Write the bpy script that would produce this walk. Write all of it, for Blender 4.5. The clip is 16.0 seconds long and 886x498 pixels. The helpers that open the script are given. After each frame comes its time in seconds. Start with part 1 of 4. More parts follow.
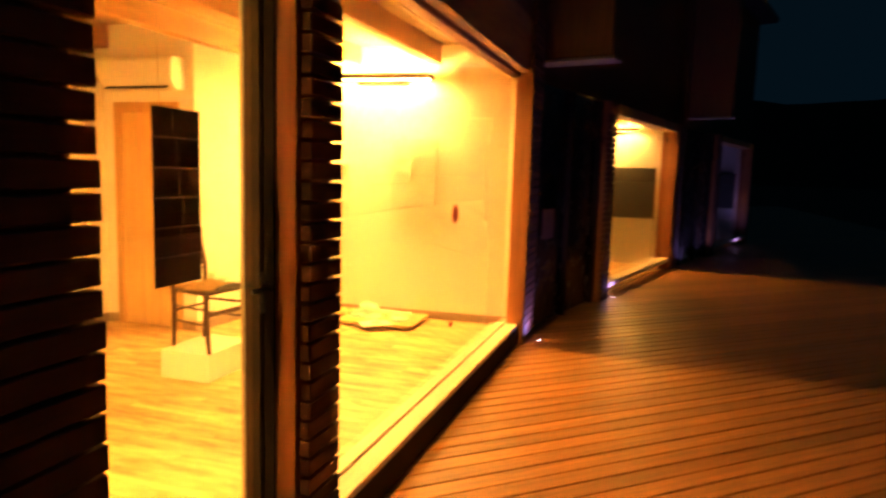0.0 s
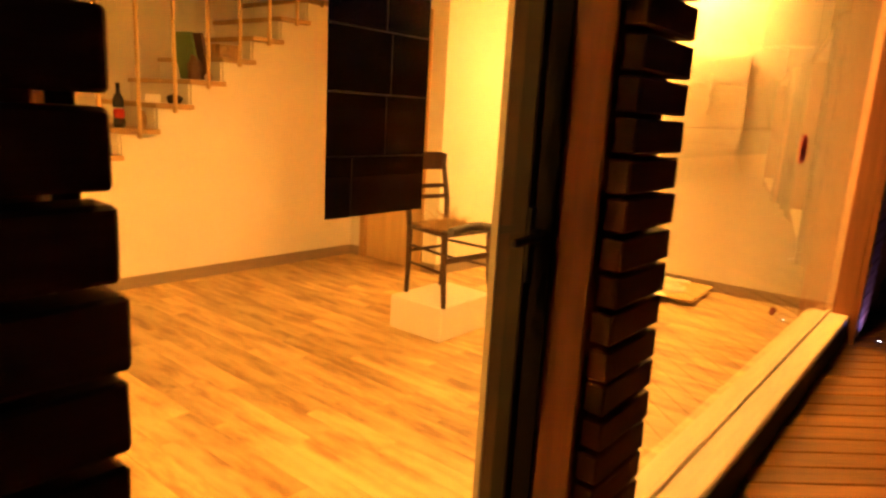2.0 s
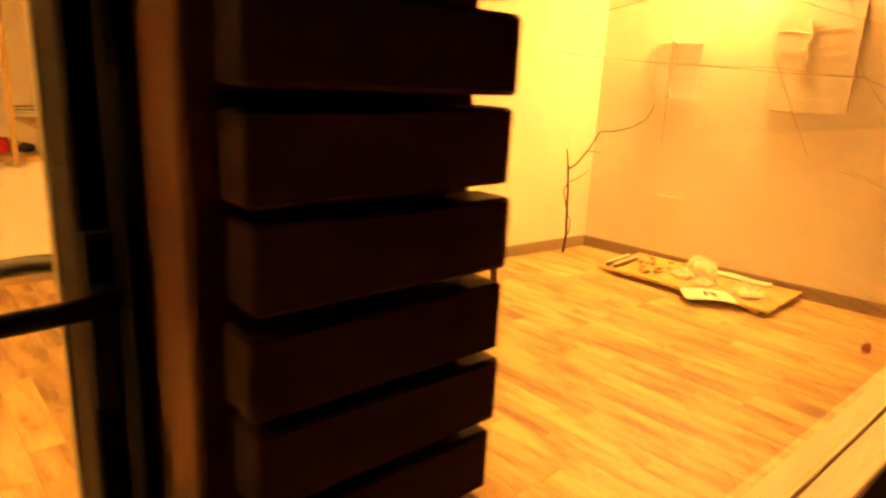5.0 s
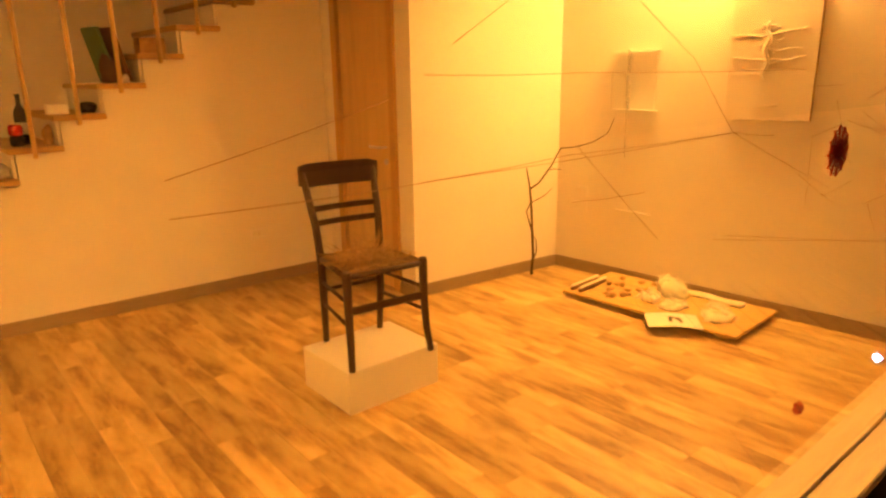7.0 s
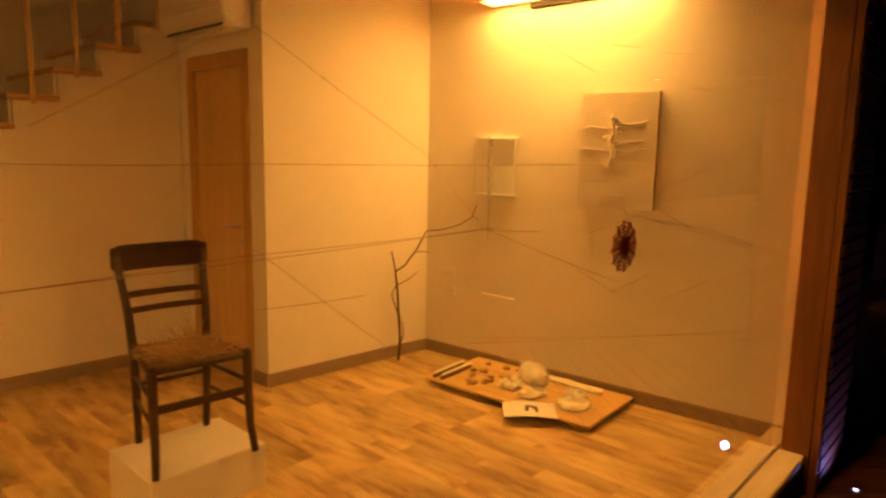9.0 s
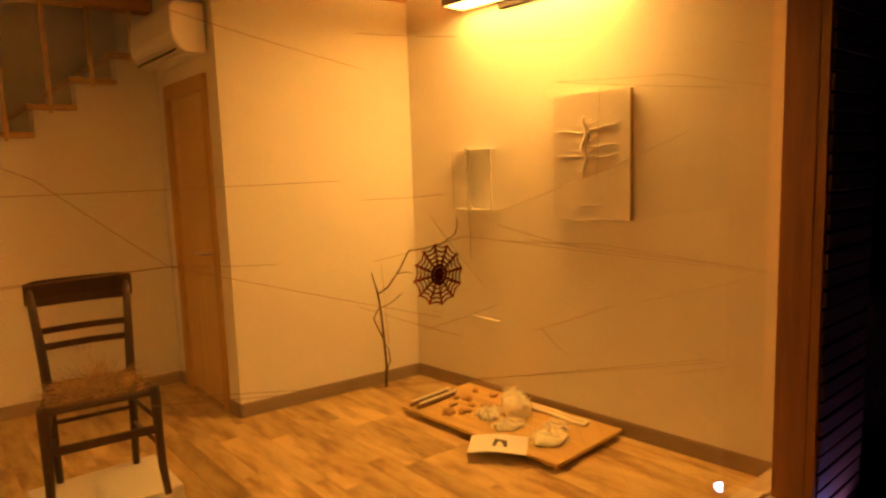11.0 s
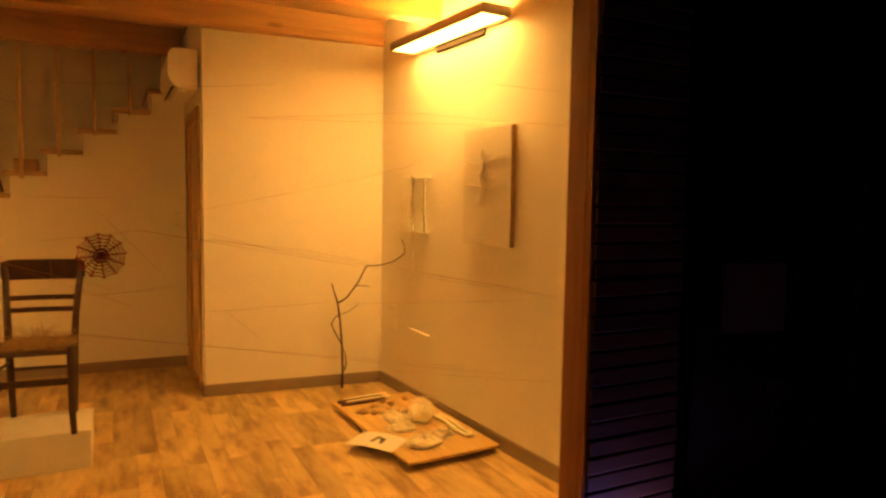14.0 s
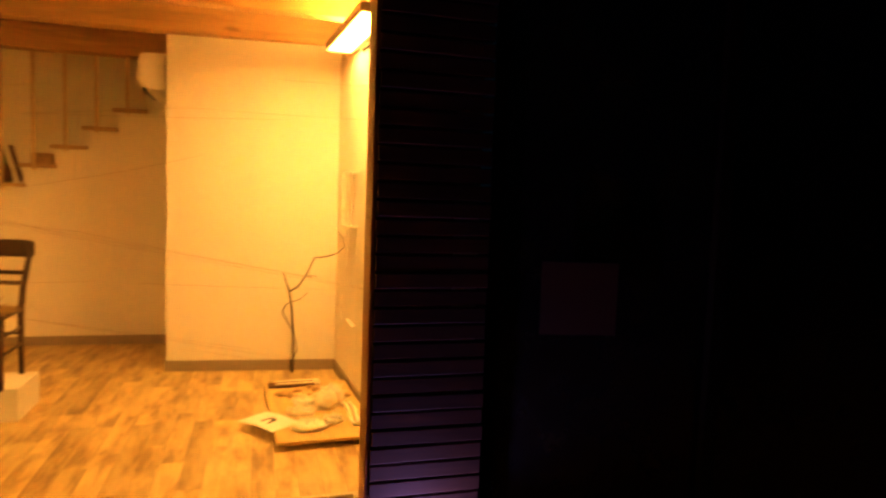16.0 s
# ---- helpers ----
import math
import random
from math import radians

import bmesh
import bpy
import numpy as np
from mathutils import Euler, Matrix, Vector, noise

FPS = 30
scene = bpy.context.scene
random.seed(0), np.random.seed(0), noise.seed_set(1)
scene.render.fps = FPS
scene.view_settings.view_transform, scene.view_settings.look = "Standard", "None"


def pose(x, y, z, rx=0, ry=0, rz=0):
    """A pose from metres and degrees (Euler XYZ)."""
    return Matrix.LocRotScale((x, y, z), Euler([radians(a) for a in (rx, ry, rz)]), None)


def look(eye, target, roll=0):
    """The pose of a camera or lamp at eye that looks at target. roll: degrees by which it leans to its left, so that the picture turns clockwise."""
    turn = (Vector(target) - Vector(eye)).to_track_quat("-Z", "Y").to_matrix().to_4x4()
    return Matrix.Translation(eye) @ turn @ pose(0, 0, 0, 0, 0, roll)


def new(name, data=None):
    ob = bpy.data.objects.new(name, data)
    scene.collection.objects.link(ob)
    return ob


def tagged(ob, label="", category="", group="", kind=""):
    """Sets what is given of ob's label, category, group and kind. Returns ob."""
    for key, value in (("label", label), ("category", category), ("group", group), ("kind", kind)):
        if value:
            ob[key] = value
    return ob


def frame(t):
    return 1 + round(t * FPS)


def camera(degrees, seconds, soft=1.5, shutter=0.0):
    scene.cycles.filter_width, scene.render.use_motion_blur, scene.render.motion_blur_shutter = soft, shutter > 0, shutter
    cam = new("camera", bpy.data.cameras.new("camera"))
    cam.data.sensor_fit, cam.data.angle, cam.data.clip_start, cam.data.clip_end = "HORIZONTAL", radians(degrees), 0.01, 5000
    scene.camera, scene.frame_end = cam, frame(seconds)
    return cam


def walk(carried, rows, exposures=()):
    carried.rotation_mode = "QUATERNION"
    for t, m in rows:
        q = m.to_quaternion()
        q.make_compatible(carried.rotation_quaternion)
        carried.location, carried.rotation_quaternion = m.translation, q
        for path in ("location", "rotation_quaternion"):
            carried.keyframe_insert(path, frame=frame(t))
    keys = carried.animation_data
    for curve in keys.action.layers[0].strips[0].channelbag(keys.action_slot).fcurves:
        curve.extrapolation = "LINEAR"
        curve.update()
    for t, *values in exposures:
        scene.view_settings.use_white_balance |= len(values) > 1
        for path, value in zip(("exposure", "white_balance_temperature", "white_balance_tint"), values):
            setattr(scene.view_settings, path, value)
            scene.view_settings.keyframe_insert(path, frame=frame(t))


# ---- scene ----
cam = camera(68.6, 16.0, 2.4, 0.5)
PATH = [
    (0, (1.409, -1.187, 1.543), (3.295, -0.566, 1.307), 1.7),
    (0.5, (1.648, -1.029, 1.468), (3.436, -0.178, 1.186), 2.6),
    (1, (1.883, -0.828, 1.42), (3.605, 0.149, 1.136), 2.7),
    (1.5, (2.141, -0.664, 1.372), (3.767, 0.44, 1.002), 3.5),
    (2, (2.328, -0.507, 1.339), (3.844, 0.729, 0.92), 3.3),
    (2.5, (2.495, -0.397, 1.343), (3.921, 0.944, 0.93), 1.6),
    (3, (2.638, -0.345, 1.379), (3.885, 1.171, 0.995), 0.7),
    (3.5, (2.807, -0.366, 1.371), (3.991, 1.203, 1.001), 2.0),
    (4, (2.987, -0.347, 1.339), (4.237, 1.163, 0.938), 1.6),
    (4.5, (3.138, -0.327, 1.316), (4.444, 1.125, 0.885), 2.4),
    (5, (3.276, -0.388, 1.292), (4.573, 1.045, 0.778), 2.9),
    (7.5, (3.848, -0.504, 1.491), (5.093, 0.983, 1.001), -1.6),
    (8, (3.908, -0.493, 1.491), (5.256, 0.943, 1.14), -0.2),
    (8.5, (4.016, -0.556, 1.496), (5.443, 0.809, 1.179), 1.2),
    (9, (4.145, -0.643, 1.489), (5.608, 0.69, 1.199), 1.1),
    (9.5, (4.334, -0.68, 1.479), (5.842, 0.606, 1.21), 1.3),
    (12, (5.107, -1.293, 1.494), (6.21, 0.363, 1.291), -2.3),
    (12.5, (5.243, -1.518, 1.492), (6.356, 0.134, 1.315), -0.4),
    (13, (5.366, -1.736, 1.48), (6.455, -0.065, 1.327), -1.0),
    (13.5, (5.561, -1.86, 1.472), (6.471, -0.084, 1.333), 0.1),
    (14, (5.778, -2.057, 1.432), (6.677, -0.276, 1.288), 0.9),
    (14.5, (6.054, -2.237, 1.41), (6.932, -0.445, 1.269), 1.5),
    (15, (6.478, -2.367, 1.379), (7.305, -0.55, 1.251), 2.2),
    (15.5, (6.752, -2.477, 1.391), (7.546, -0.645, 1.274), 1.2),
    (16, (7.022, -2.616, 1.434), (7.571, -0.699, 1.281), 2.0),
]
EXPOSURES = [(0, 2.38), (0.5, 2.0), (1.0, 1.78), (2.0, 1.45), (2.5, 1.4), (3.0, 1.45), (4.0, 1.4), (5.2, 1.45), (7.3, 0.7), (8.0, 0.28), (9.0, -0.03), (12.0, -0.06), (14.5, -0.02), (15.3, 0.22), (16, 0.7)]
walk(cam, [(t, look(eye, target, roll)) for t, eye, target, roll in PATH], EXPOSURES)
DECK_ANGLE = -47.6
THREADS = [
    ((6.16, 1.7), (6.74, 1.76), 0.0006), 
    ((6.74, 1.76), (7.5, 1.76), 0.0006), 
    ((5.94, 1.31), (6.35, 1.26), 0.0006), 
    ((6.35, 1.26), (7.5, 1.03), 0.0006), 
    ((5.95, 1.38), (6.52, 1.5), 0.0006), 
    ((6.52, 1.5), (6.85, 1.59), 0.0006), 
    ((5.95, 1.78), (6.28, 1.82), 0.0006), 
    ((6.05, 1.06), (6.45, 1.07), 0.0006), 
    ((6.54, 1.06), (7.31, 1.03), 0.0006), 
    ((6.72, 0.79), (7.5, 0.66), 0.0006), 
    ((5.94, 1.35), (6.26, 1.26), 0.0006), 
    ((6.36, 1.72), (6.34, 1.44), 0.0006), 
    ((6.1, 1.06), (6.22, 0.95), 0.0006), 
    ((7.07, 1.9), (7.49, 1.9), 0.0006), 
    ((4.31, 1.33), (4.61, 1.34), 0.0006), 
    ((4.61, 1.34), (5.17, 1.34), 0.0006), 
    ((4.32, 1.47), (4.64, 1.47), 0.0006), 
    ((4.64, 1.47), (5.51, 1.47), 0.0006), 
    ((4.65, 1.66), (4.99, 1.49), 0.0006), 
    ((4.99, 1.49), (5.17, 1.34), 0.0006), 
    ((5.17, 1.34), (5.76, 1.15), 0.0006), 
    ((5.18, 1.11), (7.19, 0.73), 0.0006), 
    ((6.06, 1.3), (7.26, 1.08), 0.0006), 
    ((6.18, 1.7), (7.16, 1.74), 0.0006), 
    ((5.17, 1.34), (5.37, 1.32), 0.0006), 
    ((4.63, 1.26), (4.85, 1.25), 0.0006), 
    ((4.63, 1.36), (4.9, 1.15), 0.0006), 
    ((5.2, 1.76), (5.58, 1.69), 0.0006), 
    ((5.56, 1.76), (5.83, 1.78), 0.0006), 
    ((5.55, 1.43), (5.78, 1.43), 0.0006), 
    ((5.58, 1.3), (5.84, 1.33), 0.0006), 
    ((5.84, 1.33), (7.47, 1.03), 0.0006), 
    ((5.54, 1.21), (5.83, 1.09), 0.0006), 
    ((5.6, 1.29), (5.61, 1.12), 0.0006), 
    ((5.73, 1.39), (5.9, 1.2), 0.0006), 
    ((5.71, 1.13), (5.94, 1.15), 0.0006), 
    ((3.98, 1.37), (4.26, 1.44), 0.0006), 
    ((3.98, 1.33), (4.35, 1.33), 0.0006), 
    ((4.35, 1.33), (5.21, 1.34), 0.0006), 
    ((4.37, 1.51), (4.64, 1.67), 0.0006), 
    ((5.12, 1.11), (7.0, 0.78), 0.0006), 
]

# ---- world and light ----
world = bpy.data.worlds.new("night_sky")
scene.world = world
world.use_nodes = True
world.node_tree.nodes["Background"].inputs[0].default_value = (0.10, 0.42, 0.75, 1)
world.node_tree.nodes["Background"].inputs[1].default_value = 0.0022
WARM = (1.0, 0.458, 0.082)
LED = (0.42, 0.30, 1.0)
LAMP_POWER = 104.0


# ---- materials ----
def mat(name, col, rough=0.6, var=0.15, scale=6.0, stretch=(1, 1, 1), bump=0.15, bscale=60.0, rnd=0.0, metal=0.0,
        dark=None, knots=False, coords="Object", spec=0.5):
    """Paint, timber or plaster: two scales of noise in the colour and a fine relief."""
    m = bpy.data.materials.new(name)
    m.use_nodes = True
    nt = m.node_tree
    n, l = nt.nodes, nt.links
    b = n["Principled BSDF"]
    b.inputs["Roughness"].default_value = rough
    b.inputs["Metallic"].default_value = metal
    b.inputs["Specular IOR Level"].default_value = spec
    tc = n.new("ShaderNodeTexCoord")
    mp = n.new("ShaderNodeMapping")
    mp.inputs["Scale"].default_value = stretch
    l.new(tc.outputs[coords], mp.inputs[0])
    vec = mp.outputs[0]
    info = n.new("ShaderNodeObjectInfo")
    if rnd:
        add = n.new("ShaderNodeVectorMath")
        add.operation = "MULTIPLY_ADD"
        comb = n.new("ShaderNodeCombineXYZ")
        for i in range(3):
            l.new(info.outputs["Random"], comb.inputs[i])
        l.new(comb.outputs[0], add.inputs[0])
        add.inputs[1].default_value = (37, 53, 71)
        l.new(vec, add.inputs[2])
        vec = add.outputs[0]
    n1 = n.new("ShaderNodeTexNoise")
    n1.inputs["Scale"].default_value = scale
    n1.inputs["Detail"].default_value = 6
    n1.inputs["Roughness"].default_value = 0.65
    l.new(vec, n1.inputs["Vector"])
    ramp = n.new("ShaderNodeValToRGB")
    d = dark or tuple(c * (1 - 2 * var) for c in col)
    ramp.color_ramp.elements[0].position, ramp.color_ramp.elements[1].position = 0.3, 0.7
    ramp.color_ramp.elements[0].color = (*d, 1)
    ramp.color_ramp.elements[1].color = (*[min(1, c * (1 + var * 0.5)) for c in col], 1)
    l.new(n1.outputs["Fac"], ramp.inputs[0])
    colour = ramp.outputs[0]
    if knots:
        v = n.new("ShaderNodeTexVoronoi")
        v.inputs["Scale"].default_value = 5.0
        mk = n.new("ShaderNodeMapping")
        mk.inputs["Scale"].default_value = tuple(max(0.35, min(1.0, s * 0.5)) for s in stretch)
        l.new(tc.outputs[coords], mk.inputs[0])
        l.new(mk.outputs[0], v.inputs["Vector"])
        kr = n.new("ShaderNodeMapRange")
        kr.inputs[1].default_value, kr.inputs[2].default_value = 0.05, 0.16
        kr.inputs[3].default_value, kr.inputs[4].default_value = 0.3, 1.0
        l.new(v.outputs["Distance"], kr.inputs[0])
        mx = n.new("ShaderNodeMix")
        mx.data_type, mx.blend_type = "RGBA", "MULTIPLY"
        mx.inputs[0].default_value = 1.0
        l.new(colour, mx.inputs[6])
        l.new(kr.outputs[0], mx.inputs[7])
        colour = mx.outputs[2]
    if rnd:
        hv = n.new("ShaderNodeHueSaturation")
        mr = n.new("ShaderNodeMapRange")
        mr.inputs[3].default_value, mr.inputs[4].default_value = 1 - rnd, 1 + rnd
        l.new(info.outputs["Random"], mr.inputs[0])
        l.new(mr.outputs[0], hv.inputs["Value"])
        l.new(colour, hv.inputs["Color"])
        colour = hv.outputs[0]
    l.new(colour, b.inputs["Base Color"])
    n2 = n.new("ShaderNodeTexNoise")
    n2.inputs["Scale"].default_value = bscale
    n2.inputs["Detail"].default_value = 4
    l.new(vec, n2.inputs["Vector"])
    bp = n.new("ShaderNodeBump")
    bp.inputs["Strength"].default_value = bump
    bp.inputs["Distance"].default_value = 0.004
    l.new(n2.outputs["Fac"], bp.inputs["Height"])
    l.new(bp.outputs[0], b.inputs["Normal"])
    rr = n.new("ShaderNodeMapRange")
    rr.inputs[3].default_value, rr.inputs[4].default_value = max(0.05, rough - 0.08), min(1, rough + 0.1)
    l.new(n1.outputs["Fac"], rr.inputs[0])
    l.new(rr.outputs[0], b.inputs["Roughness"])
    return m


def glow(name, col, strength):
    m = bpy.data.materials.new(name)
    m.use_nodes = True
    b = m.node_tree.nodes["Principled BSDF"]
    b.inputs["Base Color"].default_value = (0.8, 0.8, 0.8, 1)
    b.inputs["Emission Color"].default_value = (*col, 1)
    b.inputs["Emission Strength"].default_value = strength
    return m


def clear(name, tint=(1, 1, 1), rough=0.0, ior=1.45):
    m = bpy.data.materials.new(name)
    m.use_nodes = True
    b = m.node_tree.nodes["Principled BSDF"]
    b.inputs["Base Color"].default_value = (*tint, 1)
    b.inputs["Transmission Weight"].default_value = 1.0
    b.inputs["Roughness"].default_value = rough
    b.inputs["IOR"].default_value = ior
    return m


PLASTER = mat("white_plaster", (0.80, 0.77, 0.70), 0.85, 0.035, 1.6, bump=0.12, bscale=90)
CEIL = mat("ceiling_boards", (0.50, 0.32, 0.15), 0.6, 0.15, 3, (0.4, 5, 5), 0.1, 40, knots=True)
BEAM = mat("glulam_beam", (0.50, 0.29, 0.10), 0.55, 0.16, 4, (0.5, 6, 6), 0.15, 40, knots=True)
POST = mat("glulam_post", (0.29, 0.098, 0.024), 0.5, 0.18, 4, (6, 6, 0.5), 0.2, 40, knots=True)
SLAT = mat("stained_slat", (0.125, 0.044, 0.018), 0.66, 0.22, 4, (0.6, 6, 6), 0.3, 50, rnd=0.18, knots=True)
DECK = mat("oiled_deck", (0.33, 0.145, 0.036), 0.40, 0.26, 3, (0.5, 8, 8), 0.3, 40, rnd=0.22)
FLOOR = mat("oak_laminate", (0.58, 0.435, 0.19), 0.45, 0.10, 1.9, (5, 1.2, 5), 0.05, 60, rnd=0.2, dark=(0.29, 0.185, 0.072))
fr = [q for q in FLOOR.node_tree.nodes if q.type == "VALTORGB"][0].color_ramp
fr.elements[0].position, fr.elements[1].position = 0.36, 0.60
mid = fr.elements.new(0.47)
mid.color = (0.47, 0.33, 0.132, 1)
BASE = mat("taupe_skirting", (0.30, 0.235, 0.17), 0.5, 0.08, 5, (1, 1, 4), 0.05)
SILLM = mat("larch_sill", (0.62, 0.50, 0.34), 0.5, 0.1, 4, (0.6, 6, 6), 0.12)
DARKF = mat("dark_metal_frame", (0.012, 0.008, 0.006), 0.75, 0.15, 8, bump=0.05, spec=0.15)
GREYF = mat("pale_grey_strip", (0.20, 0.18, 0.13), 0.45, 0.08, 8, bump=0.05)
HANDLE = mat("brushed_handle", (0.12, 0.12, 0.11), 0.5, 0.1, 20, bump=0.05, metal=0.8)
STEEL = mat("satin_steel", (0.55, 0.53, 0.50), 0.3, 0.05, 20, bump=0.03, metal=0.9)
HANDLEB = mat("black_handle", (0.02, 0.018, 0.016), 0.4, 0.1, 20, bump=0.05)
DOORM = mat("beech_veneer", (0.62, 0.43, 0.19), 0.45, 0.10, 3, (7, 7, 0.5), 0.04)
DOORF = mat("beech_frame", (0.52, 0.33, 0.13), 0.45, 0.12, 3, (7, 7, 0.5), 0.04)
TREAD = mat("pine_tread", (0.52, 0.35, 0.155), 0.5, 0.14, 3, (0.7, 6, 6), 0.1)
POLE = mat("pine_pole", (0.64, 0.46, 0.215), 0.5, 0.12, 3, (6, 6, 0.6), 0.08)
CHAIR = mat("dark_chair_wood", (0.060, 0.028, 0.014), 0.42, 0.25, 6, (5, 5, 0.8), 0.12)
SEATM = mat("worn_rush", (0.24, 0.14, 0.055), 0.8, 0.3, 20, bump=0.4)
STRAW = mat("straw", (0.58, 0.39, 0.15), 0.8, 0.3, 20, bump=0.4)
WHITE = mat("white_paint", (0.78, 0.75, 0.68), 0.6, 0.05, 3, bump=0.06)
CANVAS = mat("white_canvas", (0.74, 0.70, 0.62), 0.85, 0.05, 5, bump=0.3, bscale=250)
PLASTIC = mat("white_plastic", (0.80, 0.79, 0.76), 0.35, 0.03, 3, bump=0.02)
METAL = mat("lamp_metal", (0.32, 0.30, 0.27), 0.35, 0.08, 6, bump=0.04, metal=0.7)
PINE = mat("pine_board", (0.66, 0.45, 0.16), 0.55, 0.14, 3, (6, 0.6, 6), 0.12)
BARK = mat("bark", (0.10, 0.055, 0.028), 0.8, 0.3, 20, bump=0.5)
RED = mat("red_yarn", (0.40, 0.03, 0.035), 0.9, 0.25, 60, bump=0.5)
YARN = mat("grey_thread", (0.40, 0.26, 0.15), 0.9, 0.15, 40, bump=0.2)
WOOL = mat("raw_wool", (0.88, 0.82, 0.66), 0.95, 0.05, 14, bump=0.15, bscale=120)
wb = WOOL.node_tree.nodes["Principled BSDF"]
wb.inputs["Subsurface Weight"].default_value = 0.7
wb.inputs["Subsurface Radius"].default_value = (0.03, 0.025, 0.02)
CLAYW = mat("fired_clay", (0.55, 0.36, 0.16), 0.8, 0.25, 15, bump=0.4)
PAPER = mat("paper", (0.80, 0.79, 0.76), 0.8, 0.03, 4, bump=0.03)
INK = mat("grey_print", (0.10, 0.10, 0.09), 0.8, 0.3, 40, bump=0.02)
FILMM = mat("dark_film", (0.016, 0.010, 0.008), 0.22, 0.35, 13, (1, 1, 1.8), 0.08, 20, rnd=0.45)
fb = FILMM.node_tree.nodes["Principled BSDF"]
fb.inputs["Transmission Weight"].default_value = 0.9
for e, c in zip([q for q in FILMM.node_tree.nodes if q.type == "VALTORGB"][0].color_ramp.elements, ((0.003, 0.001, 0.0005, 1), (0.030, 0.012, 0.006, 1))):
    e.color = c
FILMEDGE = mat("film_edge", (0.10, 0.07, 0.04), 0.4, 0.2, 9)
FACADE = mat("stained_facade_panel", (0.11, 0.055, 0.027), 0.65, 0.2, 3, (6, 6, 0.6), 0.25, 40)
EARTH = mat("night_hill", (0.030, 0.034, 0.022), 0.95, 0.3, 0.06, bump=0.2)
GROUND = mat("lawn_ground", (0.035, 0.045, 0.02), 0.95, 0.3, 1.5, bump=0.4)
ROOF = mat("roof_sheet", (0.06, 0.055, 0.05), 0.5, 0.15, 3)
REDGL = mat("red_glaze", (0.45, 0.015, 0.01), 0.25, 0.1, 6)
BLACK = mat("black_glaze", (0.018, 0.015, 0.014), 0.25, 0.2, 6)
GREENB = mat("green_cloth", (0.12, 0.20, 0.07), 0.7, 0.1, 20)
BROWNB = mat("brown_leather", (0.16, 0.075, 0.03), 0.6, 0.2, 12)
BLUEB = mat("blue_card", (0.10, 0.15, 0.22), 0.6, 0.1, 12)
GLASS = clear("window_glass")
BOTTLE = clear("bottle_glass", (0.05, 0.10, 0.03), 0.05)
LAMPG = glow("lamp_diffuser", WARM, LAMP_POWER)
FILLG3 = glow("unseen_lintel_fill", WARM, LAMP_POWER * 0.50)
LAMPG2 = glow("dim_lamp_diffuser", WARM, LAMP_POWER * 0.35)
FILLG4 = glow("unseen_left_fill", WARM, LAMP_POWER * 1.2)
SPOTG = glow("deck_light_lens", (0.75, 0.72, 1.0), 6.0)
FARG = glow("far_light", (1.0, 0.9, 0.8), 3.0)


# ---- building helpers ----
def obj_from(name, bm, material, parent=None):
    me = bpy.data.meshes.new(name)
    bm.normal_update()
    bm.to_mesh(me)
    bm.free()
    if material:
        me.materials.append(material)
    ob = new(name, me)
    if parent:
        ob.parent = parent
    return ob


def part(name, bm, material, parent, label=""):
    ob = obj_from(name, bm, material, parent)
    if label:
        tagged(ob, label)
    return ob


def empty(name, x=0, y=0, z=0, rz=0):
    ob = new(name)
    ob.matrix_basis = pose(x, y, z, 0, 0, rz)
    return ob


def box(bm, x0, y0, z0, x1, y1, z1, bev=0.0, m=None):
    """A block between two corners, with rounded edges if bev is given."""
    r = bmesh.ops.create_cube(bm, size=1)
    vs = r["verts"]
    c = Vector(((x0 + x1) / 2, (y0 + y1) / 2, (z0 + z1) / 2))
    for v in vs:
        v.co = Vector((v.co.x * (x1 - x0), v.co.y * (y1 - y0), v.co.z * (z1 - z0))) + c
    if bev:
        es = list({e for v in vs for e in v.link_edges})
        vs = list({v for f in bmesh.ops.bevel(bm, geom=es, offset=bev, segments=1, affect="EDGES")["faces"] for v in f.verts} | {v for v in vs if v.is_valid})
    if m:
        bmesh.ops.transform(bm, matrix=m, verts=vs)
    return vs


def blk(x0, y0, z0, x1, y1, z1, bev=0.0):
    bm = bmesh.new()
    box(bm, x0, y0, z0, x1, y1, z1, bev)
    return bm


def prism(pts, z0, z1, bm=None):
    """A plan outline raised from z0 to z1."""
    bm = bm or bmesh.new()
    lo = [bm.verts.new((x, y, z0)) for x, y in pts]
    hi = [bm.verts.new((x, y, z1)) for x, y in pts]
    bm.faces.new(lo[::-1])
    bm.faces.new(hi)
    n = len(pts)
    for i in range(n):
        bm.faces.new((lo[i], lo[(i + 1) % n], hi[(i + 1) % n], hi[i]))
    bmesh.ops.recalc_face_normals(bm, faces=bm.faces)
    return bm


def side_prism(pts, y0, y1):
    """An outline in x and z pushed from y0 to y1."""
    bm = bmesh.new()
    a = [bm.verts.new((x, y0, z)) for x, z in pts]
    b = [bm.verts.new((x, y1, z)) for x, z in pts]
    bm.faces.new(a)
    bm.faces.new(b[::-1])
    n = len(pts)
    for i in range(n):
        bm.faces.new((a[i], b[i], b[(i + 1) % n], a[(i + 1) % n]))
    bmesh.ops.recalc_face_normals(bm, faces=bm.faces)
    return bm


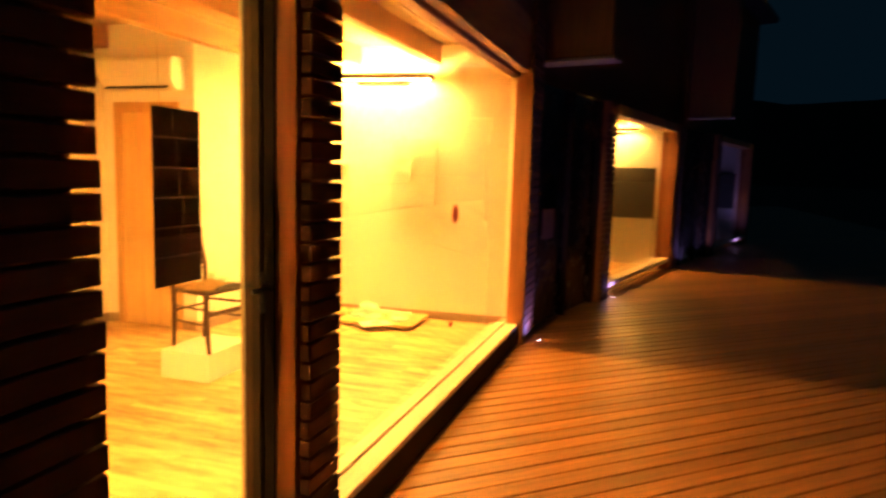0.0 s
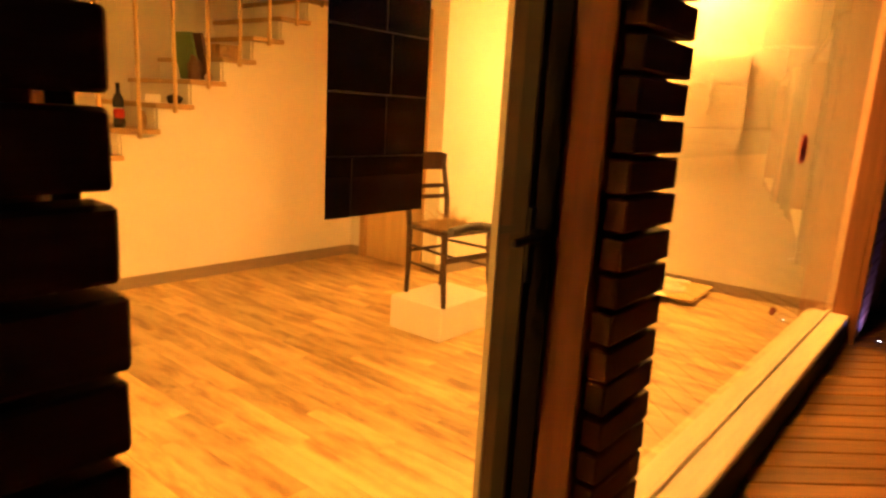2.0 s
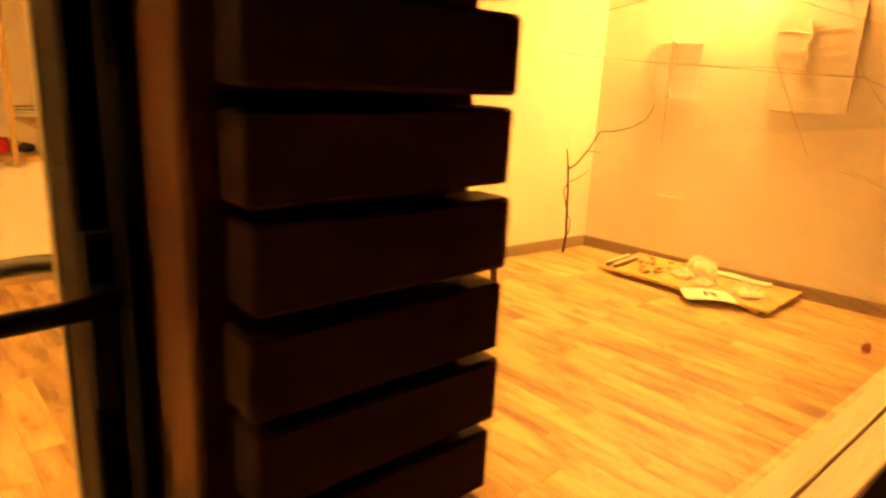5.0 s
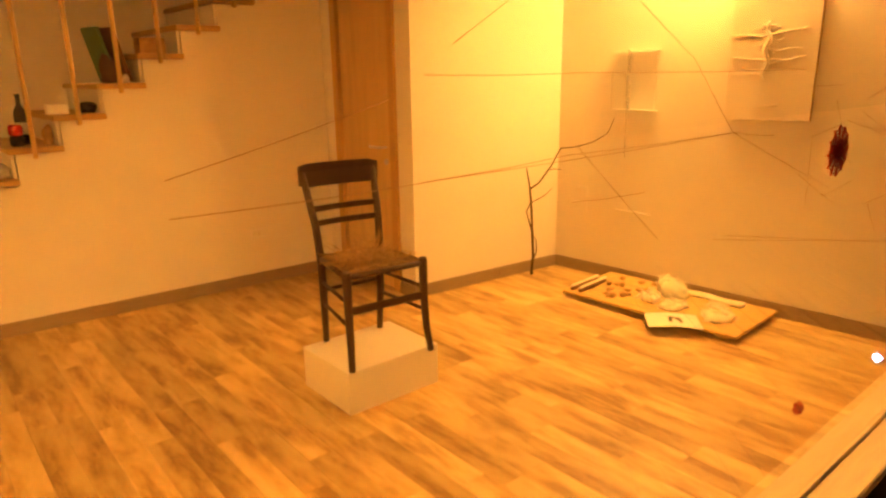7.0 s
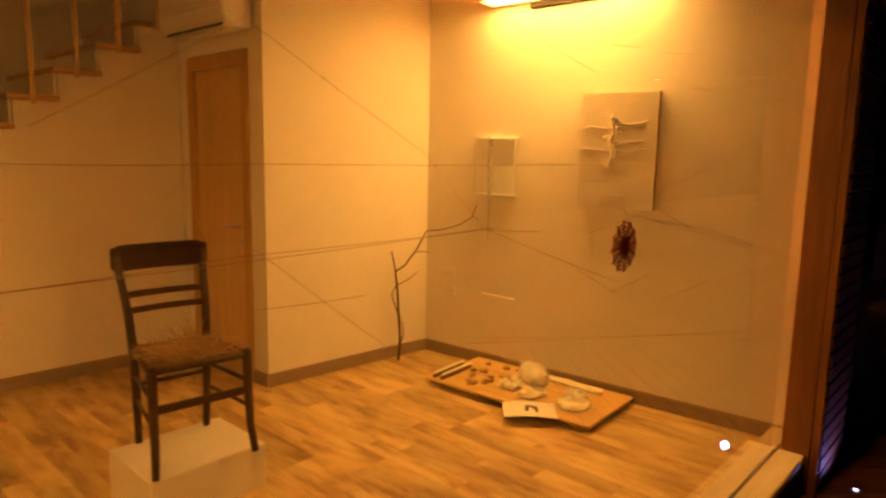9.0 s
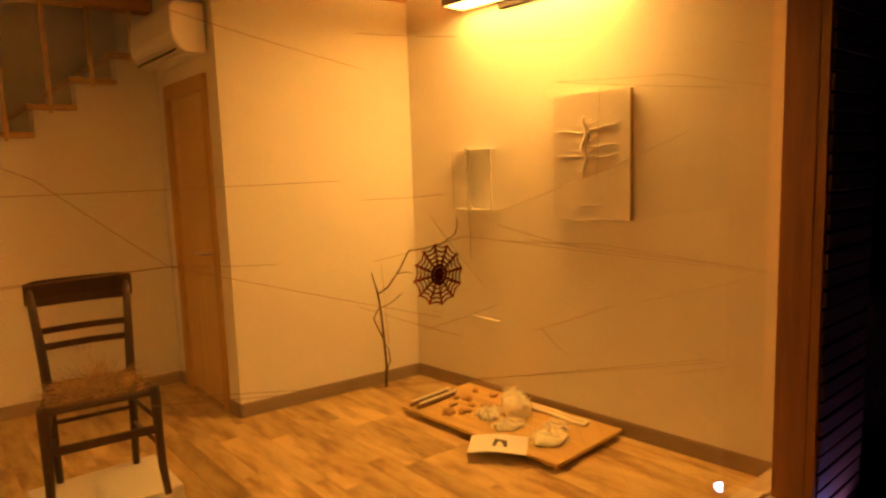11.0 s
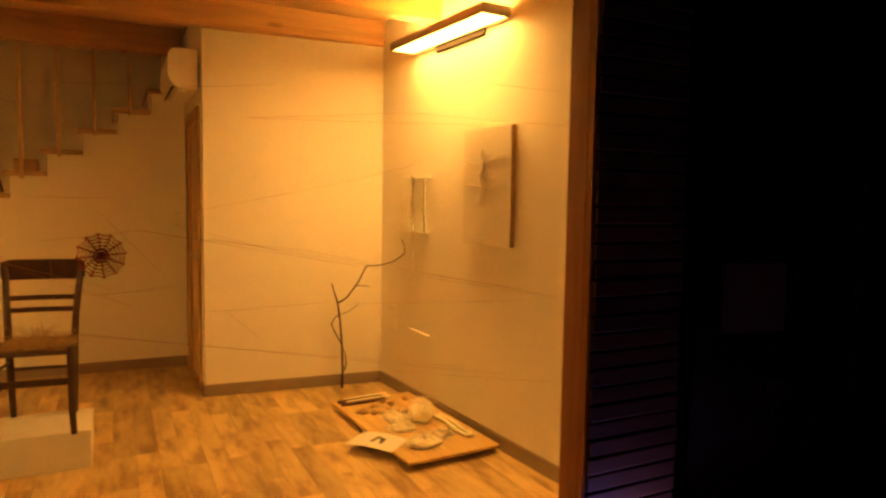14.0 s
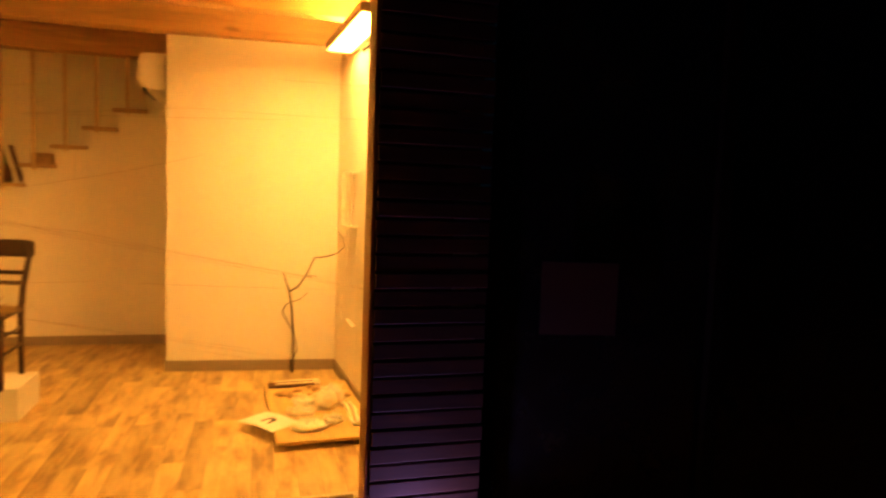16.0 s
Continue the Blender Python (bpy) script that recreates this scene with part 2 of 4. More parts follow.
def tube(pts, radii, sides=8, bm=None, cap=True):
    """A round rod through the points, with a radius at each."""
    bm = bm or bmesh.new()
    pts = [Vector(p) for p in pts]
    if not hasattr(radii, "__len__"):
        radii = [radii] * len(pts)
    rings = []
    for i, p in enumerate(pts):
        d = (pts[min(i + 1, len(pts) - 1)] - pts[max(i - 1, 0)]).normalized()
        u = d.orthogonal().normalized() if i == 0 else (u - d * u.dot(d)).normalized()
        w = d.cross(u)
        rings.append([bm.verts.new(p + (u * math.cos(2 * math.pi * k / sides) + w * math.sin(2 * math.pi * k / sides)) * radii[i]) for k in range(sides)])
    for a, b in zip(rings, rings[1:]):
        for k in range(sides):
            f = bm.faces.new((a[k], a[(k + 1) % sides], b[(k + 1) % sides], b[k]))
            f.smooth = True
    if cap:
        bm.faces.new(rings[0][::-1])
        bm.faces.new(rings[-1])
    return bm


def lathe(profile, sides=16, x=0, y=0, bm=None):
    """A turned body; profile holds (radius, z) from the foot up."""
    bm = bm or bmesh.new()
    rings = [[bm.verts.new((x + max(r, 0.0004) * math.cos(2 * math.pi * k / sides), y + max(r, 0.0004) * math.sin(2 * math.pi * k / sides), z)) for k in range(sides)] for r, z in profile]
    for a, b in zip(rings, rings[1:]):
        for k in range(sides):
            bm.faces.new((a[k], a[(k + 1) % sides], b[(k + 1) % sides], b[k])).smooth = True
    bm.faces.new(rings[0][::-1])
    bm.faces.new(rings[-1])
    return bm


def lump(x, y, z, rx, ry, rz, rough=0.25, freq=3.0, sub=3, seed=0.0):
    """An uneven rounded heap resting at z."""
    bm = bmesh.new()
    bmesh.ops.create_icosphere(bm, subdivisions=sub, radius=1)
    for v in bm.verts:
        k = 1 + rough * noise.noise(v.co * freq + Vector((seed, seed * 2, 0))) + rough * 0.6 * noise.noise(v.co * freq * 2.7 + Vector((seed, 7, 1)))
        v.co *= k
        v.co = Vector((x + v.co.x * rx, y + v.co.y * ry, z + max(0.0, (v.co.z + 0.75)) * rz))
    for f in bm.faces:
        f.smooth = True
    return bm


def structure(name, bm, material, label, category):
    return tagged(obj_from(name, bm, material), label, category, kind="structure")


def wall(name, p, q, thick, z0, z1, material=PLASTER, label="smooth white plastered interior wall"):
    """A wall whose inner face runs from p to q; its thickness lies to the left of that way."""
    p, q = Vector(p), Vector(q)
    d = (q - p).normalized()
    n = Vector((-d.y, d.x)) * thick
    return structure(name, prism([p, q, q + n, p + n], z0, z1), material, label, "wall")


def skirting(p, q, h=0.085, t=0.014):
    p, q = Vector(p), Vector(q)
    d = (q - p).normalized()
    n = Vector((d.y, -d.x)) * t
    bm = prism([p, q, q + n, p + n], 0.0, h - 0.006)
    prism([p, q, q + n * 0.6, p + n * 0.6], h - 0.006, h, bm)
    return structure("baseboard", bm, BASE, "taupe brown skirting board along the white wall", "skirting")


# ---- the plan ----
DECK_Z = -0.09
CEIL_Z = 2.82
R0, R1 = (7.825, 0.132), (7.645, 2.715)     # right wall
J0 = (6.337, 2.832)                       # corner of the closet block
S1, S0 = (6.315, 3.845), (3.66, 3.93)       # wall under the stair
LEFT_X = 0.45
YB = 4.78                                 # wall behind the stair
GLASS_Y = 0.165

structure("floor", prism([(LEFT_X - 0.2, 0.16), (7.95, 0.16), (7.95, 5.1), (LEFT_X - 0.2, 5.1)], -0.2, -0.012), BASE, "subfloor under the oak laminate", "floor")
wall("wall_right", R1, R0, 0.15, -0.1, CEIL_Z)
wall("wall_closet_front", J0, R1, 0.12, -0.1, CEIL_Z)
dy0, dy1, dh = 3.035, 3.68, 2.01
bm = prism([J0, (6.334, dy0), (6.454, dy0), (6.454, J0[1] + 0.1)], -0.1, CEIL_Z)
prism([(6.334, dy0), (6.324, dy1), (6.444, dy1), (6.454, dy0)], dh, CEIL_Z, bm)
prism([(6.324, dy1), (6.318, YB), (6.438, YB), (6.444, dy1)], -0.1, CEIL_Z, bm)
structure("wall_closet_side", bm, PLASTER, "white plastered wall with the closet doorway", "wall")
# stepped wall under the stair
N_STEPS = 11
pts = [(S0[0], -0.1), (6.313, -0.1), (6.313, 2.456)]
for k in range(N_STEPS - 1, -1, -1):
    px = 3.654 + 0.2492 * k
    z = 0.542 + 0.174 * k
    pts += [(min(px + 0.16, 6.313), z + 0.174), (min(px + 0.16, 6.313), z), ]
pts += [(S0[0], 0.542)]
clean = []
for p in pts:
    if not clean or (Vector(p) - Vector(clean[-1])).length > 1e-4:
        clean.append(p)
bm = side_prism(clean, 0, 0.10)
for v in bm.verts:
    v.co.y += S0[1] + (v.co.x - S0[0]) * (S1[1] - S0[1]) / (S1[0] - S0[0])
structure("wall_stair", bm, PLASTER, "white plastered wall stepped under the wooden stair", "wall")
wall("wall_back", (LEFT_X, YB), (6.42, YB), 0.15, -0.1, CEIL_Z)
wall("wall_left", (LEFT_X, 0.1), (LEFT_X, YB), 0.15, -0.1, CEIL_Z)
structure("wall_front", blk(LEFT_X - 0.15, 0.10, -0.2, 2.54, 0.26, CEIL_Z), PLASTER, "white plastered inner face of the front wall", "wall")
structure("lintel", blk(2.54, 0.02, 2.47, 7.85, 0.24, CEIL_Z), BEAM, "timber lintel above the large window and glazed door", "lintel")
bm = blk(LEFT_X - 0.15, 0.02, CEIL_Z, 8.0, 5.1, CEIL_Z + 0.12)
for i in range(26):
    box(bm, LEFT_X, 0.25 + i * 0.18 + 0.004, CEIL_Z - 0.018, 7.9, 0.25 + (i + 1) * 0.18 - 0.004, CEIL_Z - 0.001, 0.003)
structure("ceiling", bm, CEIL, "pine board ceiling between the beams", "ceiling")
skirting(R1, R0)
skirting((J0[0], J0[1]), R1)
skirting((6.318, 3.845), (6.322, dy1 + 0.05))
skirting((6.333, dy0 - 0.052), (6.336, J0[1] + 0.002))
skirting(S0, S1)


def beam(x0, x1, y, z0, w=0.12, h=0.20, slope=0.0):
    b = tagged(obj_from("ceiling_beam", blk(x0, -w / 2, 0, x1, w / 2, h, 0.008), BEAM), "warm glulam pine ceiling beam under the boards", "beam", "ceiling beams")
    b.matrix_basis = pose(0, y, z0)
    return b


for y in (2.76, 1.90, 1.03):
    beam(LEFT_X, 7.70 if y > 2 else 7.74, y, 2.612)
beam(LEFT_X, 6.29, 3.80, 2.585, 0.14, 0.22)


# ---- facade: slatted piers, posts, door, window ----
def slat_pier(name, x0, x1, yf, z0, z1, m=None, label="", pitch=0.0735, h=0.0625, thick=0.045, post=None, off=0.0):
    """A pier clad in horizontal slats in front of a post."""
    pier = tagged(empty(name), label or "dark stained horizontal timber slats on a facade pier", "slatted pier", "slatted piers")
    if m is not None:
        pier.matrix_basis = m
    if post:
        part("post", blk(*post, 0.004), POST, pier, "reddish glulam timber post")
    me = {}
    shapes = []
    for s in range(4):
        rr = random.Random(s)
        bmx = blk(-(x1 - x0) / 2, 0, 0, (x1 - x0) / 2, thick, h, 0.0035)
        mesh = bpy.data.meshes.new("slat")
        for v in bmx.verts:
            v.co.z += 0.0012 * math.sin(v.co.x * 9 + s * 2) + rr.uniform(-0.0006, 0.0006)
            v.co.y += rr.uniform(-0.001, 0.001)
        bmx.to_mesh(mesh)
        bmx.free()
        mesh.materials.append(SLAT)
        shapes.append(mesh)
    i, z = 0, z0 + off
    rr = random.Random(len(name) + int(x0 * 10))
    while z + h < z1:
        s = new("slat", shapes[rr.randrange(4)])
        s.parent = pier
        s.matrix_basis = pose((x0 + x1) / 2 + rr.uniform(-0.004, 0.004), yf + rr.uniform(-0.002, 0.003), z, rr.uniform(-0.6, 0.6), 0, 0)
        z += pitch
    return pier


slat_pier("slatted_pier", 0.6, 2.553, 0.0, DECK_Z + 0.02, 3.4, post=(0.6, 0.046, DECK_Z, 2.515, 0.098, 3.4), off=0.01, label="dark stained slatted wall beside the glazed door")
slat_pier("slatted_pier", 3.447, 3.683, -0.020, DECK_Z + 0.02, 3.4, post=(3.426, 0.026, DECK_Z, 3.68, 0.158, 2.47), off=0.0265, label="slatted pier with glulam post between door and window")
corner = slat_pier("slatted_pier", 7.480, 7.965, -0.032, DECK_Z + 0.02, 3.4, post=(7.461, 0.014, DECK_Z, 7.82, 0.140, 2.47), off=0.03, label="slatted pier with orange glulam corner post")

part("cover_strip", blk(7.461, -0.022, DECK_Z, 7.4785, 0.0135, 2.47, 0.003), POST, corner)

# glazed door
door = tagged(empty("glazed_door", 2.545, 0.15, 0.0), "closed dark framed glazed entrance door", "door", kind="structure")
W = 3.424 - 2.545
part("frame", blk(W - 0.012, -0.043, DECK_Z, W + 0.0005, 0.10, 2.468, 0.002), DARKF, door)
part("frame", blk(0.0, -0.05, DECK_Z, 0.02, 0.10, 2.468, 0.003), DARKF, door)
part("stile", blk(W - 0.035, 0.002, -0.06, W - 0.0125, 0.085, 2.42, 0.003), DARKF, door)
part("stile", blk(0.021, 0.01, -0.06, 0.030, 0.085, 2.42, 0.003), DARKF, door)
# pale colour stands in for room light on the stile's rear edge
part("seal", blk(W - 0.0385, 0.070, 0.0, W - 0.0355, 0.085, 2.40), GREYF, door, "pale grey strip for the room lit stile edge")
part("rail", blk(0.031, 0.002, 2.34, W - 0.039, 0.085, 2.42, 0.004), DARKF, door)
part("rail", blk(0.031, 0.002, -0.08, W - 0.039, 0.085, -0.012, 0.004), DARKF, door)
g = part("pane", blk(0.029, 0.005, -0.013, W - 0.034, 0.011, 2.342), GLASS, door)
g.visible_shadow = False


def lever(f, s, z, material, label, reach):
    """A door lever: rose, neck and a grip that reaches over the glass."""
    X = W - 0.022
    h = part("handle", tube([(X, f, z), (X, f + s * 0.025, z), (X - 0.008, f + s * 0.036, z), (X - 0.03, f + s * 0.040, z), (X - reach, f + s * 0.038, z - 0.003)],
                            [0.008, 0.008, 0.009, 0.009, 0.008], 10), material, door, label)
    part("rose", blk(X - 0.012, min(f, f + s * 0.006), z - 0.10, X + 0.009, max(f, f + s * 0.006), z + 0.05, 0.002), material, h)


lever(0.002, -1, 1.115, HANDLEB, "black outer lever handle", 0.115)
lever(0.085, 1, 1.110, HANDLE, "brushed grey inner lever handle", 0.100)

# large window
win = tagged(empty("window_1"), "large fixed window with pale timber sill", "window", kind="structure")
g = part("pane", blk(3.685, GLASS_Y - 0.005, 0.10, 7.79, GLASS_Y + 0.005, 2.46), GLASS, win)
g.visible_shadow = False
part("sill", blk(3.685, 0.032, 0.065, 7.459, 0.150, 0.108, 0.006), SILLM, win, "pale larch outer sill board")
part("bottom_rail", blk(3.685, 0.152, -0.02, 7.445, 0.180, 0.122, 0.004), SILLM, win)
part("inner_sill", blk(3.685, 0.182, -0.011, 7.81, 0.285, 0.075, 0.006), SILLM, win, "pale timber inner sill board")
part("apron", blk(3.685, 0.03, DECK_Z - 0.05, 7.445, 0.14, 0.073), DARKF, win)
part("head", blk(3.685, 0.10, 2.43, 7.445, 0.20, 2.469, 0.004), POST, win)

# ---- closet door, air conditioner, lamp ----
cd = tagged(empty("closet_door", 6.328, 0, 0), "closed beech veneer interior door in its frame", "door", kind="structure")
part("frame", blk(-0.014, dy0 - 0.05, 0, 0.12, dy0 + 0.02, dh - 0.007, 0.004), DOORF, cd)
part("frame", blk(-0.018, dy1 - 0.02, 0, 0.112, dy1 + 0.05, dh - 0.007, 0.004), DOORF, cd)
part("head", blk(-0.016, dy0 - 0.05, dh - 0.006, 0.116, dy1 + 0.05, dh + 0.09, 0.004), DOORF, cd)
leaf = part("leaf", blk(0.012, dy0 + 0.022, 0.006, 0.052, dy1 - 0.022, dh - 0.008, 0.003), DOORM, cd)
part("handle", tube([(0.01, dy0 + 0.09, 1.0), (-0.04, dy0 + 0.09, 1.0), (-0.045, dy0 + 0.11, 1.0), (-0.045, dy0 + 0.21, 1.0)], 0.009, 10), STEEL, leaf, "satin steel lever handle")
part("keyhole", tube([(0.011, dy0 + 0.09, 0.90), (0.004, dy0 + 0.09, 0.90)], 0.02, 14), STEEL, leaf)

ac = tagged(empty("air_conditioner", 6.318, 3.30, 2.20), "white wall mounted air conditioner above the door", "air conditioner")
prof = [(0, 0.0), (-0.13, 0.0), (-0.185, 0.05), (-0.20, 0.10), (-0.195, 0.24), (-0.17, 0.275), (0, 0.28)]
bm = side_prism(prof, -0.40, 0.40)
bmesh.ops.bevel(bm, geom=bm.edges[:], offset=0.008, segments=2, affect="EDGES")
part("body", bm, PLASTIC, ac)
bm = blk(-0.178, -0.34, 0.012, -0.128, 0.34, 0.020)
bmesh.ops.rotate(bm, verts=bm.verts, cent=(-0.15, 0, 0.016), matrix=Matrix.Rotation(radians(-40), 3, "Y"))
bmesh.ops.translate(bm, verts=bm.verts, vec=(-0.006, 0, 0.004))
part("outlet", bm, BLACK, ac, "dark air outlet slot")
part("flap", blk(-0.135, -0.345, -0.012, -0.075, 0.345, -0.004, 0.002), PLASTIC, ac)


def wall_lamp(m, lit=LAMPG):
    """A long wall lamp with a curved metal tray, lit above and below; also reused as added, unseen fill."""
    lamp = tagged(empty("wall_lamp"), "long grey metal wall lamp with glowing diffuser, also reused as unseen fill", "wall lamp", "wall lamps")
    lamp.matrix_basis = m
    L = 0.54
    bm = bmesh.new()
    for s in (-1, 1):
        x = 0.215 if s > 0 else 0.035
        box(bm, min(x, x + 0.015), -L, -0.02, max(x, x + 0.015), L, 0.035, 0.003)
    box(bm, 0.035, -L - 0.012, -0.022, 0.23, -L, 0.038, 0.004)
    box(bm, 0.035, L, -0.022, 0.23, L + 0.012, 0.038, 0.004)
    part("tray", bm, METAL, lamp)
    part("bracket", blk(0.0, -0.28, -0.055, 0.034, 0.28, -0.015, 0.004), DARKF, lamp)
    part("diffuser", blk(0.052, -L + 0.003, -0.012, 0.213, L - 0.003, -0.004), lit, lamp, "glowing warm white diffuser")
    part("diffuser", blk(0.052, -L + 0.003, 0.018, 0.213, L - 0.003, 0.024), lit, lamp, "glowing warm white diffuser")
    return lamp


wall_lamp(pose(7.735, 1.60, 2.47, 0, 0, 180 + 4.3))
# added fill hidden behind the lintel to brighten the room, not a known fitting
wall_lamp(pose(4.05, 0.242, 2.65, 0, 0, 90), FILLG3)
# invented out-of-view fill that lifts the stair and upper left walls
wall_lamp(pose(1.35, 0.262, 2.42, 0, 0, 90), FILLG4)

# ---- stair ----
stair = tagged(empty("stair"), "pine stair with white risers and slim wooden poles", "staircase")


def stair_y(x):
    return S0[1] + (x - S0[0]) * (S1[1] - S0[1]) / (S1[0] - S0[0])


for k in range(N_STEPS):
    px = 3.654 + 0.2492 * k
    z = 0.577 + 0.174 * k
    y = stair_y(px)
    t = part("tread", blk(px - 0.13, y - 0.055, z - 0.034, min(px + 0.155, 6.29), YB - 0.002, z, 0.005), TREAD, stair)
    part("riser", blk(px + 0.139, y + 0.004, z + 0.001, px + 0.154, YB - 0.003, z + 0.139), WHITE, stair)
    part("pole", tube([(px, y - 0.075, z - 0.06), (px, y - 0.075, 2.585)], 0.014, 10), POLE, stair)
    part("peg", tube([(px, y - 0.09, z - 0.045), (px, y - 0.05, z - 0.045)], 0.010, 8), POLE, stair)
part("lower_step", blk(LEFT_X + 0.01, 3.905, -0.01, 3.658, YB - 0.004, 0.165), WHITE, stair)
part("tread", blk(LEFT_X + 0.012, 3.87, 0.166, 3.658, 4.06, 0.196, 0.006), TREAD, stair)
part("lower_step", blk(LEFT_X + 0.014, 4.065, 0.167, 3.656, YB - 0.006, 0.344), WHITE, stair)
part("tread", blk(LEFT_X + 0.016, 4.02, 0.345, 3.656, YB - 0.008, 0.375, 0.006), TREAD, stair)
part("riser", blk(3.661, 4.031, 0.34, 3.675, YB - 0.003, 0.541), WHITE, stair)
part("kick_board", blk(LEFT_X + 0.02, 3.890, 0.0, 3.656, 3.904, 0.085), BASE, stair)


# ---- things on the stair ----
def on_step(k, dx=0.0, dy=0.0):
    px = 3.654 + 0.2492 * k
    return px + dx, stair_y(px) + 0.06 + dy, 0.577 + 0.174 * k


def bottle(x, y, z):
    b = tagged(empty("wine_bottle", x, y, z), "dark glass wine bottle with pale label", "bottle")
    part("body", lathe([(0.034, 0), (0.036, 0.01), (0.036, 0.17), (0.030, 0.20), (0.014, 0.23), (0.013, 0.28), (0.015, 0.285), (0.015, 0.295)]), BLACK, b)
    part("label", lathe([(0.0368, 0.06), (0.0368, 0.13)]), PAPER, b, "pale paper label")


def mug(x, y, z, material, label, r=0.04, h=0.085):
    b = tagged(empty("pot", x, y, z), label, "pot", "small pots")
    part("body", lathe([(r * 0.8, 0), (r, h * 0.15), (r * 1.02, h * 0.7), (r * 0.85, h), (r * 0.72, h), (r * 0.72, h * 0.9)]), material, b)
    return b


def book(x, y, z, w, d, h, cover, rz=0, label="closed book lying on the stair"):
    b = tagged(empty("book", x, y, z, rz), label, "book", "books")
    part("cover", blk(-w / 2, -d / 2, 0, w / 2, d / 2, h * 0.14, 0.001), cover, b)
    part("pages", blk(-w / 2 + 0.004, -d / 2 + 0.003, h * 0.14, w / 2 - 0.004, d / 2 - 0.003, h * 0.86), PAPER, b)
    part("cover", blk(-w / 2, -d / 2, h * 0.86, w / 2, d / 2, h, 0.001), cover, b)
    return b


x, y, z = on_step(0, -0.03)
tagged(obj_from("wood_carving", lump(x - 0.05, y + 0.05, z, 0.055, 0.05, 0.075, 0.3, 2, 3, 1), BROWNB), "lumpy dark brown carved object on a stair tread", "carving")
tagged(obj_from("shell_piece", lump(x + 0.10, y + 0.02, z, 0.035, 0.04, 0.06, 0.35, 2.5, 3, 2), WHITE), "pale shell like piece on a stair tread", "ornament")
book(x + 0.06, y + 0.03, z, 0.10, 0.09, 0.014, BLUEB, 8, "thin blue booklet on the lowest tread")
x, y, z = on_step(1)
mug(x + 0.0 - 0.04, y + 0.05, z, REDGL, "round red glazed pot on a stair tread", 0.042, 0.085)
tagged(obj_from("dark_stone", lump(x + 0.08, y + 0.04, z, 0.045, 0.04, 0.03, 0.3, 2, 3, 3), BLACK), "dark flat stone on a stair tread", "stone")
tagged(obj_from("crumpled_paper", lump(x - 0.10, y + 0.06, z, 0.04, 0.04, 0.025, 0.5, 3, 3, 4), PAPER), "crumpled white paper on a stair tread", "paper")
x, y, z = on_step(2)
for i in range(3):
    book(x - 0.09, y + 0.42, z + 0.001 + i * 0.021, 0.13, 0.10, 0.02, (PAPER, BLUEB, BROWNB)[i], 4 * i, "small book in a stack on the stair")
tagged(obj_from("crumpled_paper", lump(x + 0.08, y + 0.03, z, 0.05, 0.04, 0.05, 0.55, 3, 3, 5), PAPER), "crumpled white paper on a stair tread", "paper")
tagged(obj_from("dark_stone", lump(x - 0.03, y + 0.03, z, 0.055, 0.04, 0.022, 0.3, 2, 3, 6), BROWNB), "dark flat stone on a stair tread", "stone")
x, y, z = on_step(3)
bottle(x + 0.0, y + 0.16, z)
mug(x - 0.055, y + 0.03, z + 0.0005, BLACK, "black lidded pot on a stair tread", 0.037, 0.062)
mug(x - 0.055, y + 0.03, z + 0.063, REDGL, "red glazed pot stacked on a black one", 0.037, 0.062)
tagged(obj_from("clay_figure", lump(x + 0.11, y + 0.05, z, 0.03, 0.03, 0.065, 0.3, 2, 3, 7), CLAYW), "small pale clay lump on a stair tread", "ornament")
x, y, z = on_step(4)
for i in range(2):
    book(x - 0.07, y + 0.08, z + 0.001 + i * 0.029, 0.12, 0.09, 0.028, PAPER, 3 * i, "white paper bound book on the stair")
tagged(obj_from("dark_shell", lump(x + 0.09, y + 0.04, z, 0.06, 0.04, 0.038, 0.3, 2, 3, 8), BLACK), "black shell shaped piece on a stair tread", "ornament")
x, y, z = on_step(5)
for i, (mt, w) in enumerate(((GREENB, 0.02), (BROWNB, 0.026))):
    b = tagged(empty("standing_panel", x - 0.09 + i * 0.09, y + 0.10, z + 0.003), ("green painted panel leaning on the stair", "brown wooden panel leaning on the stair")[i], "panel", "leaning panels")
    b.matrix_basis = pose(x - 0.01 + i * 0.08, y + 0.10, z + 0.006, 0, -14, 12)
    part("board", blk(0, -0.10, 0, w, 0.10, 0.33, 0.002), mt, b)
tagged(obj_from("dark_figure", lump(x - 0.02, y + 0.02, z, 0.05, 0.04, 0.10, 0.4, 2.5, 3, 9), BROWNB), "dark brown lumpy figure on a stair tread", "ornament")
tagged(obj_from("white_shell", lump(x + 0.07, y + 0.0, z, 0.022, 0.022, 0.03, 0.3, 2.5, 3, 10), WHITE), "small white shell on a stair tread", "ornament")
x, y, z = on_step(6)
tagged(obj_from("wood_block", blk(x - 0.07, y + 0.02, z, x + 0.09, y + 0.14, z + 0.10, 0.004), CLAYW), "plain light brown block on a stair tread", "block")

# ---- plinth and chair ----
tagged(obj_from("plinth", blk(5.132, 1.770, 0.0005, 5.642, 2.175, 0.205, 0.003), WHITE), "low white painted box plinth under the chair", "plinth")


